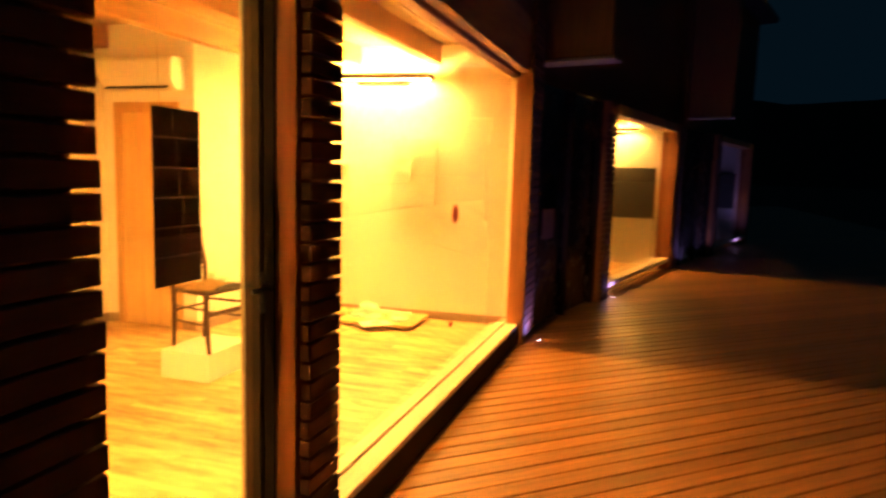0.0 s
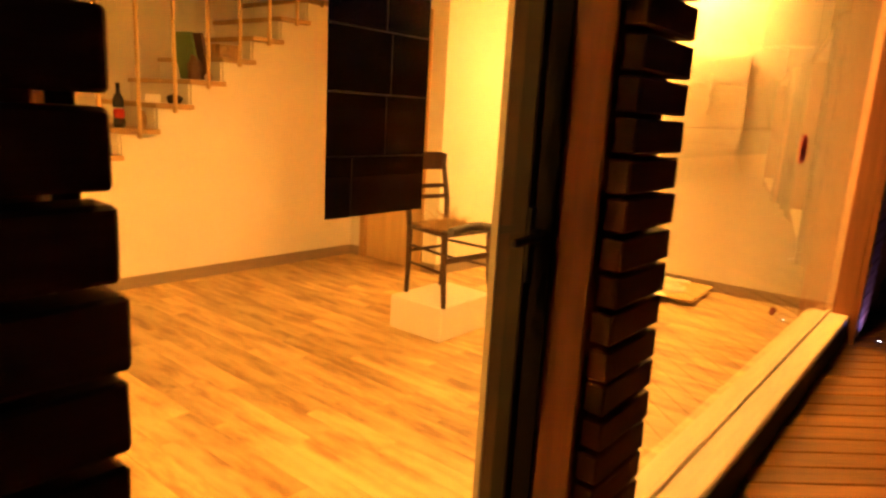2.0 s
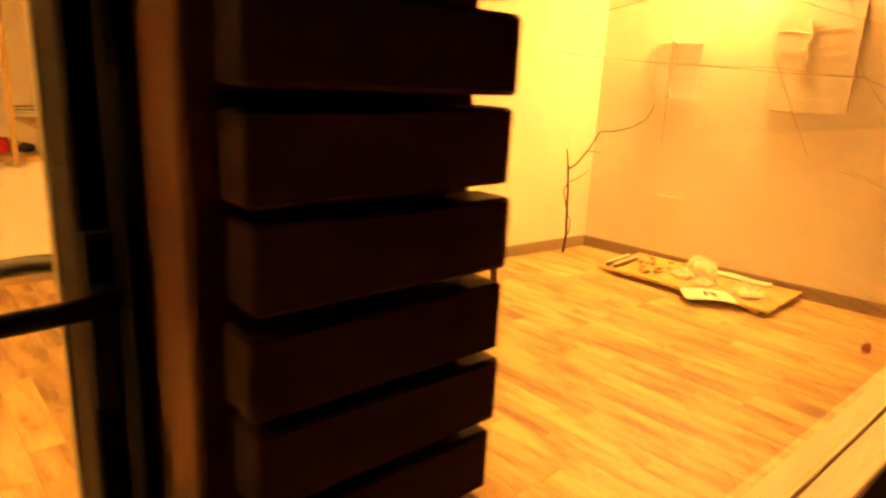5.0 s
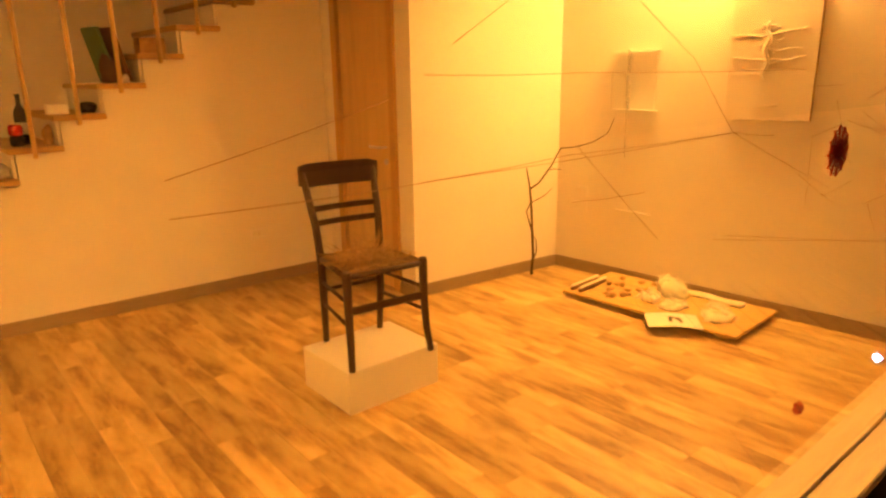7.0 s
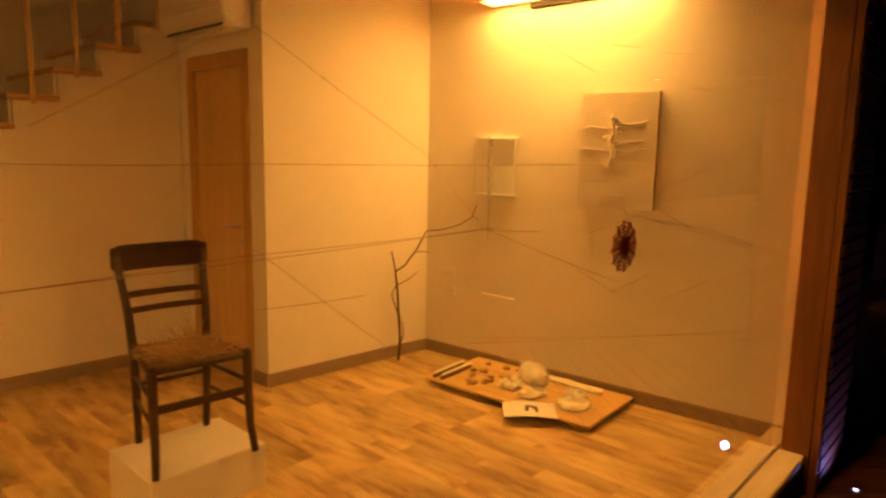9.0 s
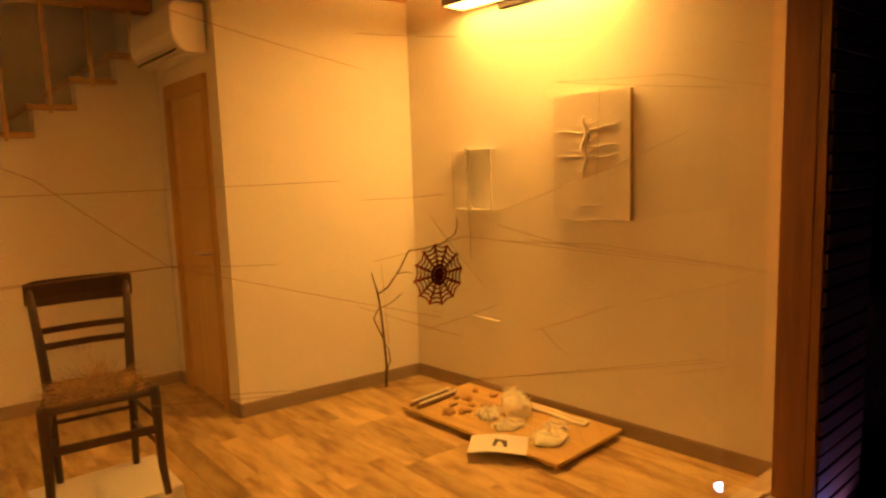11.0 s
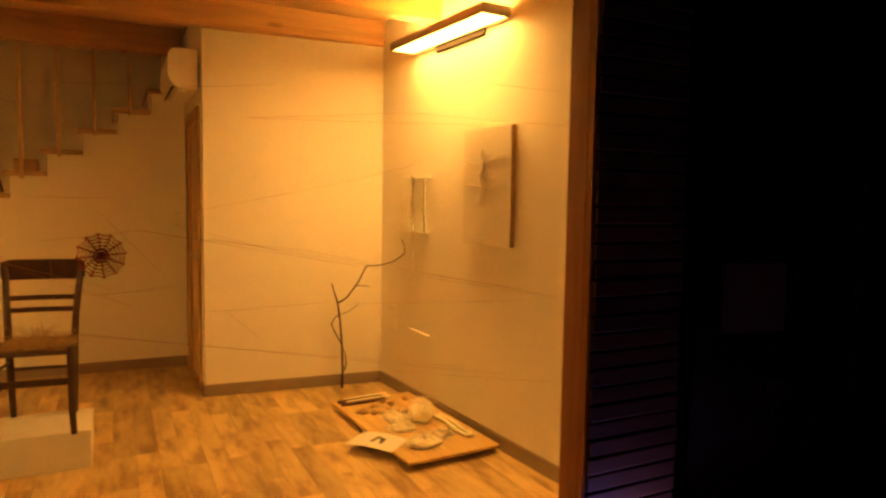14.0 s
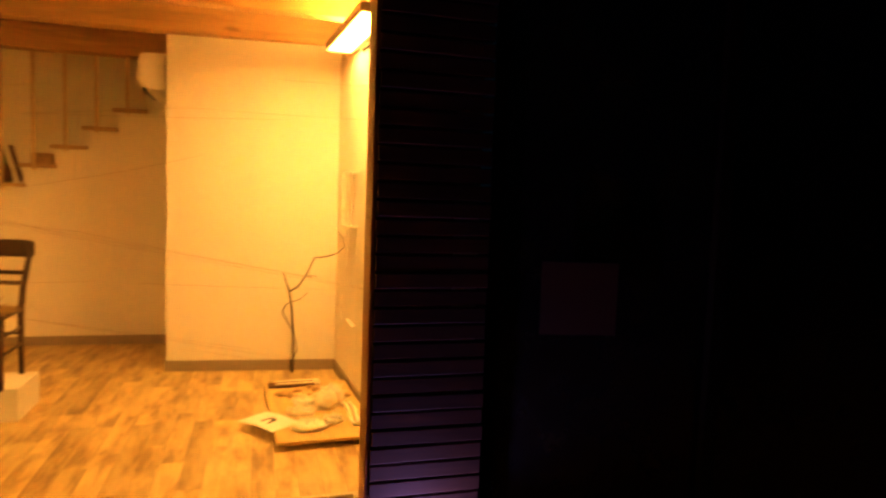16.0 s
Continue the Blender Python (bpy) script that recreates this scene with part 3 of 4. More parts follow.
def dining_chair(m):
    """An old bentwood-backed chair with a rush seat; it faces -y."""
    ch = tagged(empty("dining_chair"), "old dark wooden chair with worn straw seat on plinth", "chair")
    ch.matrix_basis = m
    w = 0.195
    for s in (-1, 1):
        part("leg", tube([(s * (w + 0.012), -0.225, 0), (s * (w + 0.002), -0.205, 0.12), (s * w, -0.195, 0.25), (s * w, -0.19, 0.43), (s * w, -0.19, 0.452)], [0.015, 0.017, 0.019, 0.021, 0.017], 10), CHAIR, ch)
        part("leg", tube([(s * (w - 0.045), 0.172, 0), (s * (w - 0.040), 0.158, 0.2), (s * (w - 0.036), 0.155, 0.42), (s * (w - 0.028), 0.172, 0.58), (s * (w - 0.014), 0.228, 0.76), (s * (w - 0.008), 0.255, 0.84)], [0.015, 0.018, 0.020, 0.019, 0.017, 0.014], 10), CHAIR, ch)
        part("stretcher", tube([(s * w, -0.19, 0.20), (s * (w - 0.04), 0.158, 0.20)], 0.009, 8), CHAIR, ch)
        part("stretcher", tube([(s * w, -0.19, 0.31), (s * (w - 0.038), 0.156, 0.31)], 0.009, 8), CHAIR, ch)
        part("seat_rail", tube([(s * w, -0.19, 0.425), (s * (w - 0.036), 0.155, 0.425)], 0.014, 8), CHAIR, ch)
    part("stretcher", blk(-w, -0.206, 0.255, w, -0.19, 0.29, 0.004), CHAIR, ch)
    part("stretcher", tube([(-w + 0.04, 0.157, 0.27), (w - 0.04, 0.157, 0.27)], 0.010, 8), CHAIR, ch)
    part("seat_rail", tube([(-w, -0.19, 0.425), (w, -0.19, 0.425)], 0.014, 8), CHAIR, ch)
    part("seat_rail", tube([(-w + 0.036, 0.155, 0.425), (w - 0.036, 0.155, 0.425)], 0.014, 8), CHAIR, ch)

    def slat(z0, z1, y0, bow, th=0.016):
        bm = bmesh.new()
        n = 10
        rows = []
        for i in range(n + 1):
            u = -1 + 2 * i / n
            x = u * (w - 0.028 if z1 - z0 < 0.05 else w + 0.012)
            y = y0 + bow * (1 - u * u)
            r = 0.012 if z1 - z0 > 0.05 and i in (0, n) else 0.0
            rows.append([bm.verts.new((x, y + dy, z + r * (1 if z == z0 else -1))) for dy, z in ((0, z0), (th, z0), (th, z1), (0, z1))])
        for a, b in zip(rows, rows[1:]):
            for k in range(4):
                bm.faces.new((a[k], a[(k + 1) % 4], b[(k + 1) % 4], b[k]))
        bm.faces.new(rows[0][::-1])
        bm.faces.new(rows[-1])
        bmesh.ops.recalc_face_normals(bm, faces=bm.faces)
        bmesh.ops.bevel(bm, geom=[e for e in bm.edges], offset=0.002, segments=1, affect="EDGES")
        return bm

    part("back_rail", slat(0.755, 0.868, 0.232, 0.03, 0.02), CHAIR, ch, "broad curved top rail")
    part("back_slat", slat(0.645, 0.672, 0.188, 0.02), CHAIR, ch)
    part("back_slat", slat(0.580, 0.607, 0.168, 0.02), CHAIR, ch)
    bm = bmesh.new()
    n = 26
    grid = []
    for j in range(n + 1):
        row = []
        for i in range(n + 1):
            u, v = -1 + 2 * i / n, -1 + 2 * j / n
            x = u * (w - 0.005 - 0.034 * (v + 1) / 2)
            y = -0.017 + v * 0.173
            q = max(abs(u), abs(v))
            z = 0.442 - 0.014 * (1 - q * q) + 0.004 * math.sin((abs(u) if abs(u) > abs(v) else abs(v)) * 40) + 0.006 * noise.noise(Vector((x * 30, y * 30, 0)))
            row.append(bm.verts.new((x, y, z)))
        grid.append(row)
    for j in range(n):
        for i in range(n):
            bm.faces.new((grid[j][i], grid[j][i + 1], grid[j + 1][i + 1], grid[j + 1][i]))
    ext = bmesh.ops.extrude_face_region(bm, geom=bm.faces[:])
    for v in ext["geom"]:
        if isinstance(v, bmesh.types.BMVert):
            v.co.z -= 0.028
    bmesh.ops.recalc_face_normals(bm, faces=bm.faces)
    seat = part("seat", bm, SEATM, ch, "frayed woven straw seat")
    rr = random.Random(5)
    bm = bmesh.new()
    for i in range(420):
        a, r = rr.uniform(0, 6.28), rr.uniform(0, 1) ** 0.7
        x, y = 0.01 + 0.17 * r * math.cos(a), -0.02 + 0.15 * r * math.sin(a)
        L = rr.uniform(0.06, 0.19) * (1.15 - 0.5 * r)
        b, e = rr.uniform(0, 6.28), rr.uniform(0.1, 1.45) * (1.15 - r)
        d = Vector((math.cos(b) * math.cos(e), math.sin(b) * math.cos(e), math.sin(e) * 0.85))
        p = Vector((x, y, 0.432))
        tube([p, p + d * L * 0.5 + Vector((0, 0, 0.008)), p + d * L], [0.0014, 0.0012, 0.0007], 4, bm)
    part("loose_straw", bm, STRAW, seat, "loose straw sticking out")
    return ch


dining_chair(pose(5.385, 1.975, 0.2055, 0, 0, -6))

# ---- pallet board with the wool piece ----
pal = tagged(empty("display_board", 7.432, 1.615, 0.0, 3), "low pine board on battens lying on the floor", "board")
part("batten", blk(-0.28, -0.52, 0.0005, 0.24, -0.46, 0.033, 0.002), PINE, pal)
part("batten", blk(-0.28, 0.44, 0.0005, 0.24, 0.50, 0.033, 0.002), PINE, pal)
part("board", blk(-0.325, -0.595, 0.034, 0.262, 0.575, 0.052, 0.003), PINE, pal)
TOP = 0.0525


def pal_at(u, v):
    a = radians(3)
    return 7.432 + u * math.cos(a) - v * math.sin(a), 1.615 + u * math.sin(a) + v * math.cos(a)


def wool_tuft(x, y, z, rx, ry, rz, seed):
    """A soft heap with fine fibres curling out of it."""
    rr = random.Random(seed)
    bm = lump(x, y, z, rx * 0.85, ry * 0.85, rz * 0.8, 0.22, 1.6, 3, seed * 3.1)
    for k in range(150):
        a, e = rr.uniform(0, 6.28), rr.uniform(0.02, 1.5)
        p = Vector((x + rx * math.cos(a) * math.cos(e) * 0.8, y + ry * math.sin(a) * math.cos(e) * 0.8, z + 0.003 + rz * 1.35 * math.sin(e)))
        q = [p]
        d = Vector((rr.uniform(-1, 1), rr.uniform(-1, 1), rr.uniform(-0.15, 0.35)))
        for m in range(3):
            d = (d + Vector((rr.uniform(-1, 1), rr.uniform(-1, 1), rr.uniform(-0.5, 0.4))) * 0.7).normalized()
            w = q[-1] + d * rr.uniform(0.01, 0.022)
            w.z = max(w.z, z + 0.002)
            q.append(w)
        tube(q, [0.0022, 0.0026, 0.0020, 0.0010], 4, bm)
    return obj_from("wool_tuft", bm, WOOL)


for i, (u, v, rx, ry, rz, s) in enumerate(((0.03, -0.04, 0.085, 0.095, 0.085, 1), (0.09, 0.04, 0.085, 0.075, 0.085, 2), (-0.10, 0.06, 0.07, 0.08, 0.03, 3), (-0.13, -0.12, 0.10, 0.08, 0.022, 4),
                                            (-0.12, -0.40, 0.12, 0.10, 0.03, 5), (0.03, -0.33, 0.06, 0.05, 0.022, 6))):
    x, y = pal_at(u, v)
    tagged(wool_tuft(x, y, TOP, rx, ry, rz, s), "fluffy tuft of raw cream wool on the board", "wool", "wool tufts")
rr = random.Random(9)
for i in range(16):
    x, y = pal_at(rr.uniform(-0.24, 0.2), rr.uniform(0.14, 0.44))
    tagged(obj_from("clay_shard", lump(x, y, TOP, rr.uniform(0.018, 0.045), rr.uniform(0.012, 0.028), rr.uniform(0.008, 0.020), 0.5, 2, 2, i + 20.0), CLAYW), "small broken brown clay shard on the board", "shard", "clay shards")
for i in range(4):
    x, y = pal_at(-0.14 + (i % 2) * 0.05, 0.455 + i * 0.032)
    x2, y2 = x + 0.16, y + 0.02
    tagged(obj_from("wood_stick", tube([(x - 0.16, y - 0.01, TOP + 0.0125), (x, y, TOP + 0.013), (x2, y2, TOP + 0.0125)], [0.012, 0.014, 0.011], 8), (BROWNB, WOOL)[i % 2]), "short peeled wooden stick on the board edge", "stick", "wood sticks")
for i in range(7):
    x, y = pal_at(-0.15 + 0.03 * (i % 3), 0.0 + 0.035 * (i // 3))
    tagged(obj_from("white_pebble", lump(x, y, TOP + 0.0, 0.02, 0.012, 0.022, 0.2, 2, 2, i + 50.0), WHITE), "small white bone like pebble on the board", "pebble", "white pebbles")
pts = []
for s in (-1, 1):
    rng = range(0, 8) if s < 0 else range(7, -1, -1)
    for i in rng:
        x, y = pal_at(0.165 + s * 0.02 + 0.01 * math.sin(i * 0.8), -0.02 - i * 0.058)
        pts.append((x, y, TOP + 0.014))
tagged(obj_from("wool_skein", tube(pts, [0.013 + 0.003 * math.sin(i * 1.7) for i in range(len(pts))], 8), WOOL), "thick twisted cream wool cord along the board", "cord")
bk = tagged(empty("open_booklet", 7.10, 1.355, 0.0), "white booklet with grey picture lying over the board edge", "booklet")
bk.matrix_basis = pose(7.10, 1.365, 0.042, 0, 0, -50)
bm = bmesh.new()
vs = [[bm.verts.new((u, v, 0.012 + 0.006 * math.cos(u * 16))) for u in [(-0.15 + 0.03 * i) for i in range(11)]] for v in (-0.11, 0.11)]
for i in range(10):
    bm.faces.new((vs[0][i], vs[0][i + 1], vs[1][i + 1], vs[1][i]))
ext = bmesh.ops.extrude_face_region(bm, geom=bm.faces[:])
for v in ext["geom"]:
    if isinstance(v, bmesh.types.BMVert):
        v.co.z += 0.004
bmesh.ops.recalc_face_normals(bm, faces=bm.faces)
part("pages", bm, PAPER, bk)
bm = bmesh.new()
vs = [bm.verts.new((u, v, 0.0168 + 0.006 * math.cos(u * 16))) for u, v in ((-0.03, -0.04), (0.05, -0.05), (0.045, 0.03), (-0.02, 0.05))]
bm.faces.new(vs)
part("picture", bm, INK, bk, "grey printed picture")

# ---- things on the walls ----
RA = math.degrees(math.atan2(R1[0] - R0[0], R0[1] - R1[1]))


def wall_x(y):
    return R0[0] + (y - R0[1]) * (R1[0] - R0[0]) / (R1[1] - R0[1])


cv = tagged(empty("relief_canvas", wall_x(1.237), 1.237, 1.525), "white canvas with raised white root relief on wall", "canvas")
cv.matrix_basis = pose(wall_x(1.237) - 0.001, 1.237, 1.525, 0, 0, 4.3)
part("stretcher_frame", blk(-0.030, -0.236, -0.341, 0.0, 0.236, 0.341, 0.002), PINE, cv)
part("canvas", blk(-0.036, -0.238, -0.343, -0.031, 0.238, 0.343, 0.002), CANVAS, cv)
rr = random.Random(3)
bm = bmesh.new()
spine = [(-0.044, 0.03 + 0.012 * math.sin(i * 1.3), 0.215 - i * 0.027) for i in range(13)]
tube(spine, [0.005 + 0.010 * math.sin(math.pi * (i + 0.6) / 13.2) for i in range(13)], 8, bm)
for i in range(1, 12):
    for s in (-1, 1):
        if rr.random() < 0.12:
            continue
        p = Vector(spine[i])
        L = rr.uniform(0.03, 0.075) if i not in (3, 6, 8) else 0.20
        rise = rr.uniform(0.05, 0.35) if L < 0.1 else rr.uniform(-0.05, 0.2)
        seg = [p]
        for q in range(1, 6):
            seg.append(Vector((-0.039, p.y + s * L * q / 5, p.z + L * rise * q / 5 + rr.uniform(-0.008, 0.008))))
        seg = [v for v in seg if abs(v.y) < 0.24]
        tube(seg, [0.0040 - 0.0005 * q + 0.0010 * rr.random() for q in range(len(seg))], 6, bm)
for q in (2,):
    tube([(-0.039, -0.06, -0.16 - 0.05 * q), (-0.039, 0.02 + 0.02 * q, -0.165 - 0.05 * q), (-0.039, 0.06, -0.16 - 0.052 * q)], 0.003, 6, bm)
part("root_relief", bm, CANVAS, cv, "raised white root relief")

ab = tagged(empty("acrylic_box"), "clear acrylic wall box holding a white crumpled strand", "acrylic box")
ab.matrix_basis = pose(wall_x(2.09) - 0.001, 2.09, 1.41, 0, 0, 4.3)
ACR = clear("acrylic", (0.97, 0.97, 0.95), 0.05, 1.3)
ACR_EDGE = mat("frosted_edge", (0.75, 0.73, 0.68), 0.4, 0.05)
sh = part("front_panel", blk(-0.062, -0.16, -0.19, -0.058, 0.16, 0.19), ACR, ab)
sh.visible_shadow = False
for z in (-0.19, 0.187):
    part("edge", blk(-0.0575, -0.16, z, -0.001, 0.16, z + 0.003), ACR_EDGE, ab, "pale polished edge")
part("edge", blk(-0.0575, -0.16, -0.186, -0.052, -0.156, 0.186), ACR_EDGE, ab, "pale polished edge")
bm = bmesh.new()
z = 0.20
while z > -0.52:
    w = 0.018 * (1 if z > -0.19 else 0.4)
    p = [Vector((-0.035 + rr.uniform(-0.01, 0.01), 0.05 + rr.uniform(-w, w), z - 0.006 * q)) for q in range(3)]
    tube(p, [0.003, 0.010 if z > -0.19 else 0.005, 0.003], 6, bm)
    z -= 0.010 if z > -0.19 else 0.022
part("strand", bm, mat("cellophane", (0.86, 0.84, 0.80), 0.16, 0.05, 30, bump=0.6, bscale=90, metal=0.55), ab, "white crumpled hanging strand")


def socket(m, label="white wall socket plate on the plaster"):
    s = tagged(empty("wall_socket"), label, "socket", "wall sockets")
    s.matrix_basis = m
    part("plate", blk(-0.008, -0.06, -0.04, 0, 0.06, 0.04, 0.002), PLASTIC, s)
    for k in (-1, 0, 1):
        part("insert", blk(-0.0105, k * 0.036 - 0.015, -0.022, -0.0082, k * 0.036 + 0.015, 0.022, 0.001), WHITE, s)
        part("hole", tube([(-0.0112, k * 0.036, 0), (-0.0104, k * 0.036, 0)], 0.0035, 8), BLACK, s)


socket(pose(wall_x(2.5), 2.5, 0.62, 0, 0, 4.3))
socket(pose(wall_x(2.5), 2.5, 0.50, 0, 0, 4.3))
socket(pose(5.706, stair_y(5.706), 0.377, 0, 0, 90 - 2.5))
tagged(obj_from("wall_strip", blk(wall_x(2.05) - 0.03, 1.92, 0.512, wall_x(2.05) + 0.0, 2.20, 0.518, 0.001), WHITE), "thin white strip fixed low on the wall", "strip")

# ---- branch ----
br = tagged(empty("branch", 7.305, 2.66, 0.0), "thin bare dark branch standing by the white wall", "branch")
part("stem", tube([(0, 0, 0), (0.005, -0.01, 0.15), (0.0, 0.0, 0.33), (-0.015, 0, 0.52), (-0.035, 0, 0.66), (-0.065, -0.01, 0.74), (-0.085, -0.01, 0.81)], [0.010, 0.009, 0.009, 0.008, 0.007, 0.005, 0.004], 8), BARK, br)
part("bough", tube([(-0.035, 0, 0.655), (0.03, -0.03, 0.70), (0.10, -0.08, 0.82), (0.15, -0.12, 0.945), (0.22, -0.20, 0.955), (0.30, -0.29, 0.99), (0.35, -0.37, 1.05), (0.33, -0.42, 1.12), (0.28, -0.47, 1.17)], [0.006, 0.006, 0.0055, 0.005, 0.0045, 0.004, 0.0035, 0.003, 0.002], 8), BARK, br)
part("twig", tube([(0.085, -0.07, 0.79), (0.14, -0.09, 0.795), (0.18, -0.12, 0.785)], [0.004, 0.003, 0.002], 6), BARK, br)
part("twig", tube([(0.0, 0, 0.33), (-0.05, -0.01, 0.42), (-0.09, -0.02, 0.50), (-0.06, -0.03, 0.56), (0.04, -0.06, 0.60), (0.10, -0.10, 0.66)], [0.006, 0.005, 0.005, 0.004, 0.003, 0.002], 6), BARK, br)
part("twig", tube([(0.0, -0.005, 0.10), (0.03, -0.02, 0.18), (0.02, -0.02, 0.27), (0.0, 0, 0.31)], [0.005, 0.005, 0.004, 0.003], 6), BARK, br)

# ---- red woven web on the glass, threads ----
web = tagged(empty("woven_web", 5.737, GLASS_Y - 0.010, 1.254), "small dark red woven yarn web on the window", "web")
bm = bmesh.new()
for k in range(12):
    a = 2 * math.pi * k / 12 + 0.1
    tube([(0, 0, 0), (0.070 * math.cos(a), 0.001, 0.070 * math.sin(a))], 0.0027, 5, bm)
part("spokes", bm, RED, web)
for j in range(1, 7):
    r = 0.0108 * j
    bm = tube([((r * (0.93 if q % 2 else 1.04)) * math.cos(2 * math.pi * q / 24 + 0.1), -0.001, (r * (0.93 if q % 2 else 1.04)) * math.sin(2 * math.pi * q / 24 + 0.1)) for q in range(25)], 0.0019 if j > 2 else 0.0036, 5, cap=False)
    part("ring", bm, RED, web)


def thread(p, q, r=0.0011, sag=0.002):
    y = GLASS_Y + 0.016
    n = 10
    pts = [(p[0] + (q[0] - p[0]) * i / n, y, p[1] + (q[1] - p[1]) * i / n - sag * math.sin(math.pi * i / n)) for i in range(n + 1)]
    tagged(obj_from("thread", tube(pts, r, 5), YARN), "thin brown thread stretched across the window", "thread", "window threads")


for p, q, r in THREADS:
    thread(p, q, r)

# ---- hanging films behind the door ----
fs = tagged(empty("film_hanging", 2.911, 0.186, 1.179), "dark hanging panel of joined film sheets behind glass", "film hanging")
SPLITS = (0.24, 0.56, 0.60, 0.54, 0.50, 0.42)
film_w, chh = 0.203, 0.528 / len(SPLITS)
for r, share in enumerate(SPLITS):
    cut = film_w * share
    for a, b in ((0.0, cut), (cut, film_w)):
        part("film", blk(a + 0.0012, 0.0, r * chh + 0.0012, b - 0.0012, 0.0015, (r + 1) * chh - 0.0012), FILMM, fs)
    part("seam", blk(cut - 0.0011, 0.0004, r * chh + 0.0012, cut + 0.0011, 0.0011, (r + 1) * chh - 0.0012), FILMEDGE, fs)
    if r:
        part("seam", blk(0, 0.0004, r * chh - 0.0011, film_w, 0.0011, r * chh + 0.0011), FILMEDGE, fs)
for c in (0.03, 0.174):
    part("cord", tube([(c, 0.0008, 0.528), (c, 0.0008, 1.26)], 0.0008, 5), YARN, fs)

tagged(obj_from("yarn_ball", lump(5.775, GLASS_Y + 0.019, 0.44, 0.021, 0.013, 0.022, 0.35, 2.5, 3, 77), RED), "small dark red tuft of yarn stuck on the window", "yarn tuft")

# ---- deck lights ----
def deck_light(x, y, power):
    d = tagged(empty("deck_light", x, y, DECK_Z), "small round recessed cold white deck light", "deck light", "deck lights")
    part("ring", lathe([(0.034, 0.0), (0.034, 0.004), (0.022, 0.006), (0.022, 0.001)], 20), METAL, d)
    part("lens", lathe([(0.010, 0.0062), (0.009, 0.0068), (0.005, 0.0072)], 20), SPOTG, d, "bright cold white lens")
    la = bpy.data.lights.new("deck_spot", "SPOT")
    la.energy, la.color, la.spot_size, la.spot_blend, la.shadow_soft_size = power, LED, radians(150), 0.6, 0.02
    lo = new("deck_spot_lamp", la)
    lo.matrix_basis = pose(x, y, DECK_Z + 0.03, 180, 0, 0)


H2 = pose(7.975, -0.03, 0, 0, 0, -13.5)


def far(u, v):
    p = H2 @ Vector((u, v, 0))
    return p.x, p.y


deck_light(7.69, -0.15, 5.0)
deck_light(10.42, -0.68, 4.0)
deck_light(14.55, -1.80, 4.0)
deck_light(15.8, -2.38, 3.0)
deck_light(18.9, -3.22, 3.0)

# ---- the next houses along the deck ----
def next_house(m, lit, name):
    h = tagged(empty(name), "dark timber clad row house with slatted piers and upper bay", "house", "row houses")
    h.matrix_basis = m
    part("upper_wall", blk(0.0, 0.135, 2.5, 6.45, 0.3, 5.6), FACADE, h, "dark stained timber upper wall")
    part("roof", blk(-0.1, -0.3, 5.6, 6.5, 5.0, 5.75, 0.02), ROOF, h)
    bay = part("bay", blk(0.06, -0.66, 2.68, 0.34, 0.13, 5.4, 0.01), FACADE, h, "brown timber upper bay box")
    part("bay_trim", blk(0.05, -0.67, 2.655, 0.35, 0.13, 2.679), GREYF, bay)
    dg = part("dark_glazing", blk(0.02, 0.12, -0.08, 2.05, 0.13, 2.48), BLACK, h, "unlit dark glazed door")
    for x in (0.0, 1.0, 1.98):
        part("frame", blk(x, 0.06, -0.09, x + 0.06, 0.118, 2.48, 0.003), DARKF, dg)
    part("post", blk(2.06, 0.005, -0.09, 2.33, 0.25, 2.5), POST, h)
    part("post", blk(5.93, -0.02, -0.09, 6.08, 0.25, 2.5), POST, h)
    part("sill", blk(2.34, -0.01, 0.05, 5.92, 0.15, 0.12, 0.005), SILLM, h)
    part("lintel", blk(2.34, 0.0, 2.36, 5.92, 0.22, 2.499), BEAM, h)
    pn = part("pane", blk(2.34, 0.16, 0.12, 5.925, 0.17, 2.36), GLASS, h)
    pn.visible_shadow = False
    part("room_wall", blk(5.95, 0.26, -0.05, 6.1, 4.0, 2.8), PLASTER, h)
    part("room_wall", blk(1.9, 4.0, -0.05, 6.1, 4.15, 2.8), PLASTER, h)
    part("room_wall", blk(1.75, 0.26, -0.05, 1.9, 4.0, 2.8), PLASTER, h)
    part("room_wall", blk(6.081, 0.02, -0.09, 6.45, 0.25, 2.49), FACADE, h)
    part("room_floor", blk(1.76, 0.16, -0.12, 6.09, 4.14, -0.06), PINE, h)
    part("room_ceiling", blk(1.76, 0.23, 2.7, 6.09, 4.14, 2.8), CEIL, h)
    part("room_beam", blk(1.92, 0.9, 2.5, 5.94, 1.02, 2.69), BEAM, h)
    part("dark_picture", blk(5.90, 0.32, 0.80, 5.948, 3.9, 1.72, 0.004), INK, h, "large dark picture panel")
    return h


next_house(H2, True, "row_house")
slat_pier("slatted_pier", 2.06, 2.34, -0.045, DECK_Z + 0.02, 2.5, H2)
slat_pier("slatted_pier", 6.085, 6.45, -0.045, DECK_Z + 0.02, 2.5, H2)
wall_lamp(H2 @ pose(5.94, 1.2, 2.38, 0, 0, 180), LAMPG2)
H3 = H2 @ pose(6.6, -0.12, 0, 0, 0, -3)
next_house(H3, False, "row_house")
slat_pier("slatted_pier", 2.06, 2.34, -0.045, DECK_Z + 0.02, 2.5, H3)
upper = tagged(empty("row_house"), "dark timber clad upper storey above the lit room", "house", "row houses")
part("upper_wall", blk(LEFT_X - 2.0, 0.02, 2.945, 7.96, 0.24, 5.6), FACADE, upper, "dark stained timber upper wall")
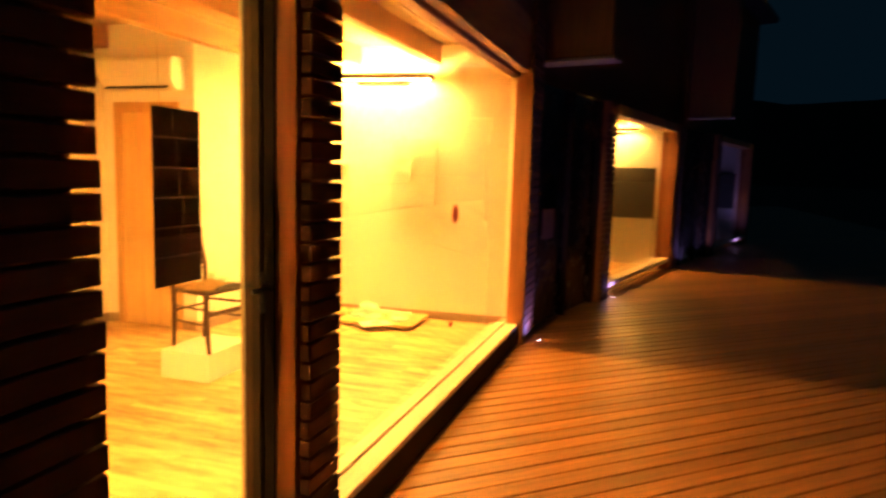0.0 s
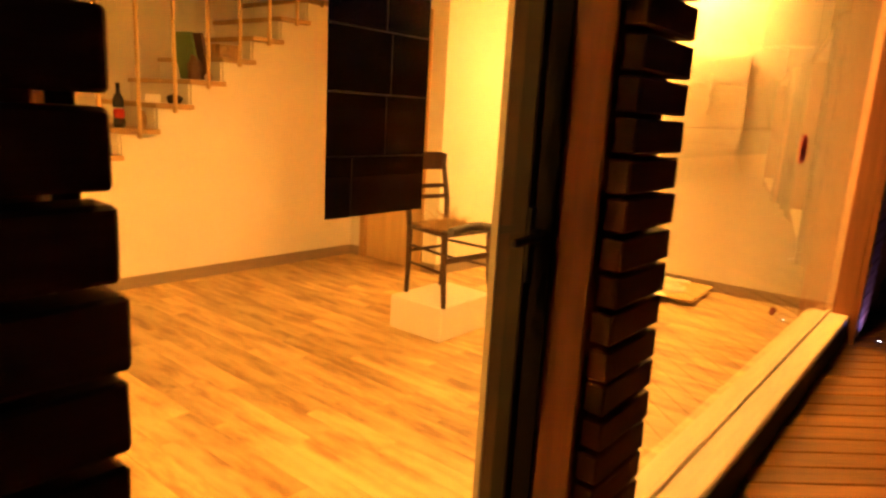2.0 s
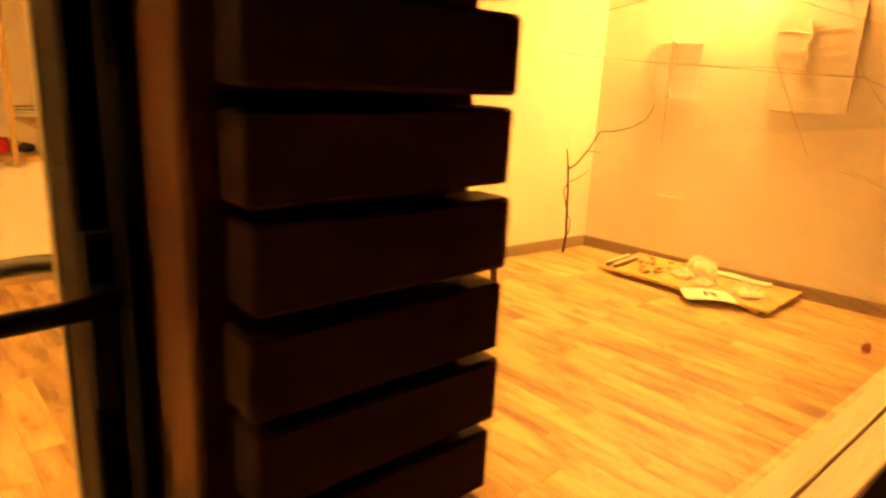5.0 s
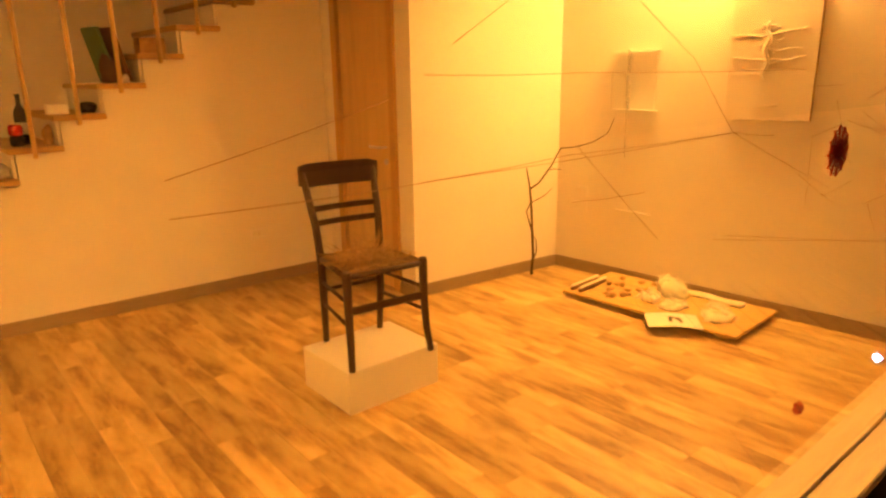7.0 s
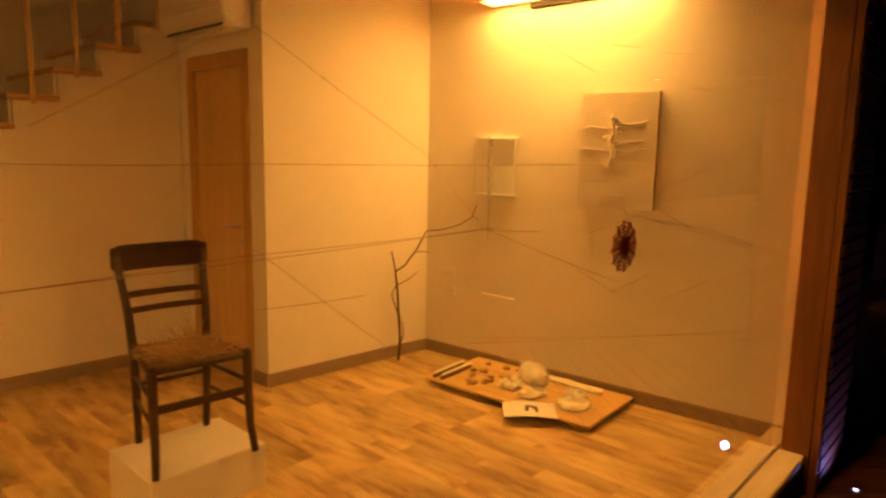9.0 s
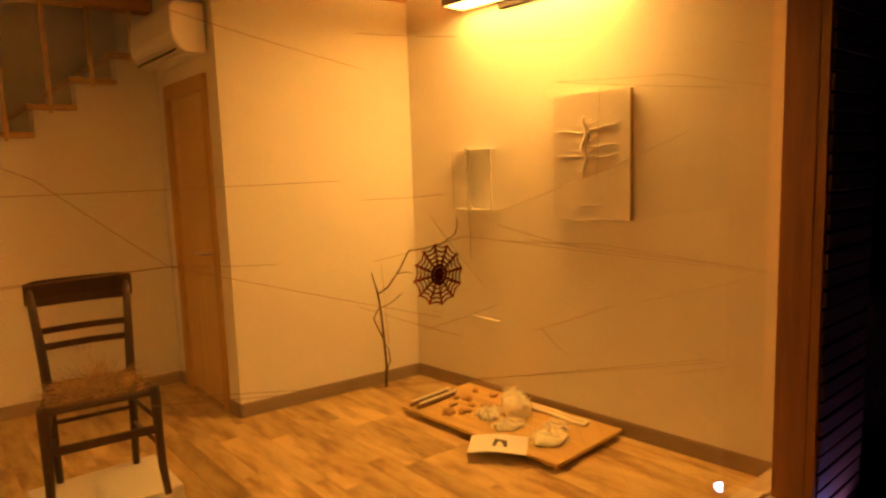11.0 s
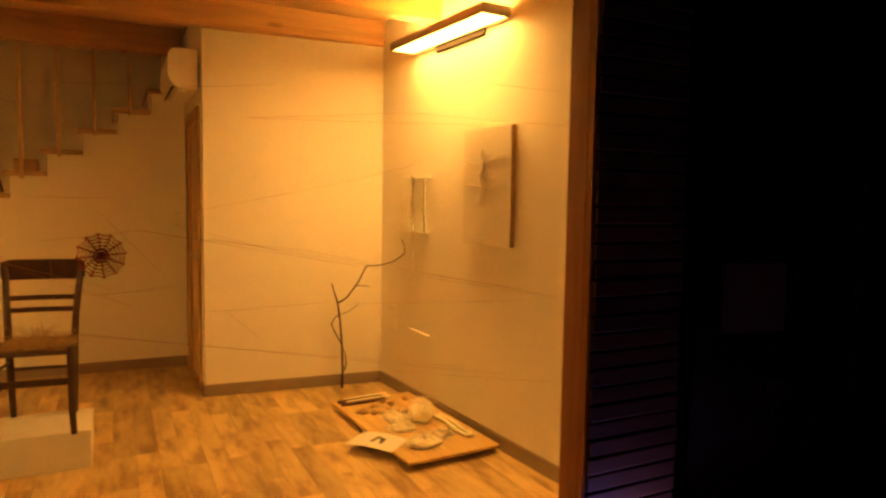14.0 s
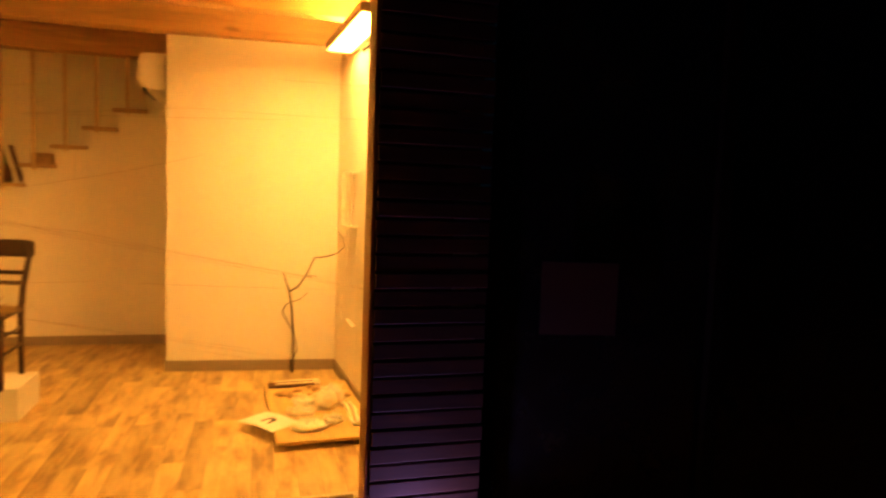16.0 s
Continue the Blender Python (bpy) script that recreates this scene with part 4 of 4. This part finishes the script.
part("roof", blk(LEFT_X - 2.0, -0.3, 5.6, 7.97, 5.2, 5.75), ROOF, upper)
part("rear_wall", blk(LEFT_X - 2.0, 5.1, -0.1, 7.97, 5.25, 5.6), FACADE, upper)
part("side_wall", blk(LEFT_X - 2.0, 0.25, -0.1, LEFT_X - 1.8, 5.1, 5.6), FACADE, upper)

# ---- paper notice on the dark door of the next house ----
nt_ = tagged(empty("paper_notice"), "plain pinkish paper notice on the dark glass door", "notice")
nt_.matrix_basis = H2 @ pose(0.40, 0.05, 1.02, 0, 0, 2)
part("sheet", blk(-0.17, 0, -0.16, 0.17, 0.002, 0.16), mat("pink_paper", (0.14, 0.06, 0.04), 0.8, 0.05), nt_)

# ---- ground, hill, far light ----
structure("ground", prism([(-900, -900), (900, -900), (900, 900), (-900, 900)], -0.6, -0.35), GROUND, "dark grassy ground around the deck", "ground")
bm = bmesh.new()
n = 60
lo, hi = [], []
for i in range(n + 1):
    a = radians(-75 + 110 * i / n)
    d = 320
    hgt = 44 + 9 * noise.noise(Vector((i * 0.13, 0, 0))) + 3 * noise.noise(Vector((i * 0.6, 3, 0)))
    lo.append(bm.verts.new((d * math.cos(a), d * math.sin(a), -1)))
    hi.append(bm.verts.new(((d + 60) * math.cos(a), (d + 60) * math.sin(a), hgt)))
for i in range(n):
    bm.faces.new((lo[i], hi[i], hi[i + 1], lo[i + 1]))
structure("backdrop", bm, EARTH, "dark wooded hill against the night sky", "hill")
tagged(obj_from("far_lamp", lump(140, -62, 18, 0.22, 0.5, 0.15, 0, 1, 2), FARG), "tiny distant house light on the dark hill", "far light")

# ---- floor planks ----
fl = tagged(empty("laminate_floor"), "light oak laminate floor of narrow staggered strips", "floor", kind="structure")
meshes = {}
for L in (0.45, 0.62, 0.80, 0.98):
    bmx = blk(0.0005, 0, -0.011, 0.1145, L - 0.001, 0, 0.0009)
    me = bpy.data.meshes.new("plank")
    bmx.to_mesh(me)
    bmx.free()
    me.materials.append(FLOOR)
    meshes[L] = me
rr = random.Random(11)
count = 0
rest = bmesh.new()
x = LEFT_X
while x < 7.84:
    y = 0.165
    while y < 3.95:
        L = rr.choice((0.45, 0.62, 0.80, 0.98))
        if x > 2.6 and x < 7.75 and count < 300:
            p = new("plank", meshes[L])
            p.parent = fl
            p.matrix_basis = pose(x, y, 0)
            count += 1
        else:
            box(rest, x + 0.0005, y, -0.011, x + 0.1145, y + L - 0.001, 0.0, 0.0)
        y += L
    x += 0.115
tagged(part("planks", rest, FLOOR, fl), "oak laminate strips", kind="stuff")

# ---- deck boards ----
dk = tagged(empty("deck"), "oiled brown timber deck boards laid diagonally", "deck", kind="structure")
part("joists", blk(-8, -14, -0.34, 24, 0.14, -0.13), DARKF, dk)
BA = DECK_ANGLE
A = pose(4.0, 0.0, DECK_Z, 0, 0, BA)
bw, pitch = 0.121, 0.131


def clip_len(v):
    """Where the board line at offset v meets the facade and the outer edge of the deck."""
    ca, sa = math.cos(radians(BA)), math.sin(radians(BA))
    u0 = (0.03 + 0.0 - v * ca) / sa      # y = 0.03
    u1 = (-9.0 - v * ca) / sa            # y = -9
    return u0, u1


L = clip_len(0.0)[1] - clip_len(0.0)[0]
bmx = blk(0, 0, -0.028, L, bw, 0, 0.003)
board = bpy.data.meshes.new("board")
bmx.to_mesh(board)
bmx.free()
board.materials.append(DECK)
for i in range(-70, 210):
    v = i * pitch
    p = new("board", board)
    p.parent = dk
    p.matrix_basis = A @ pose(clip_len(v)[0], v, random.Random(i).uniform(-0.001, 0.001))
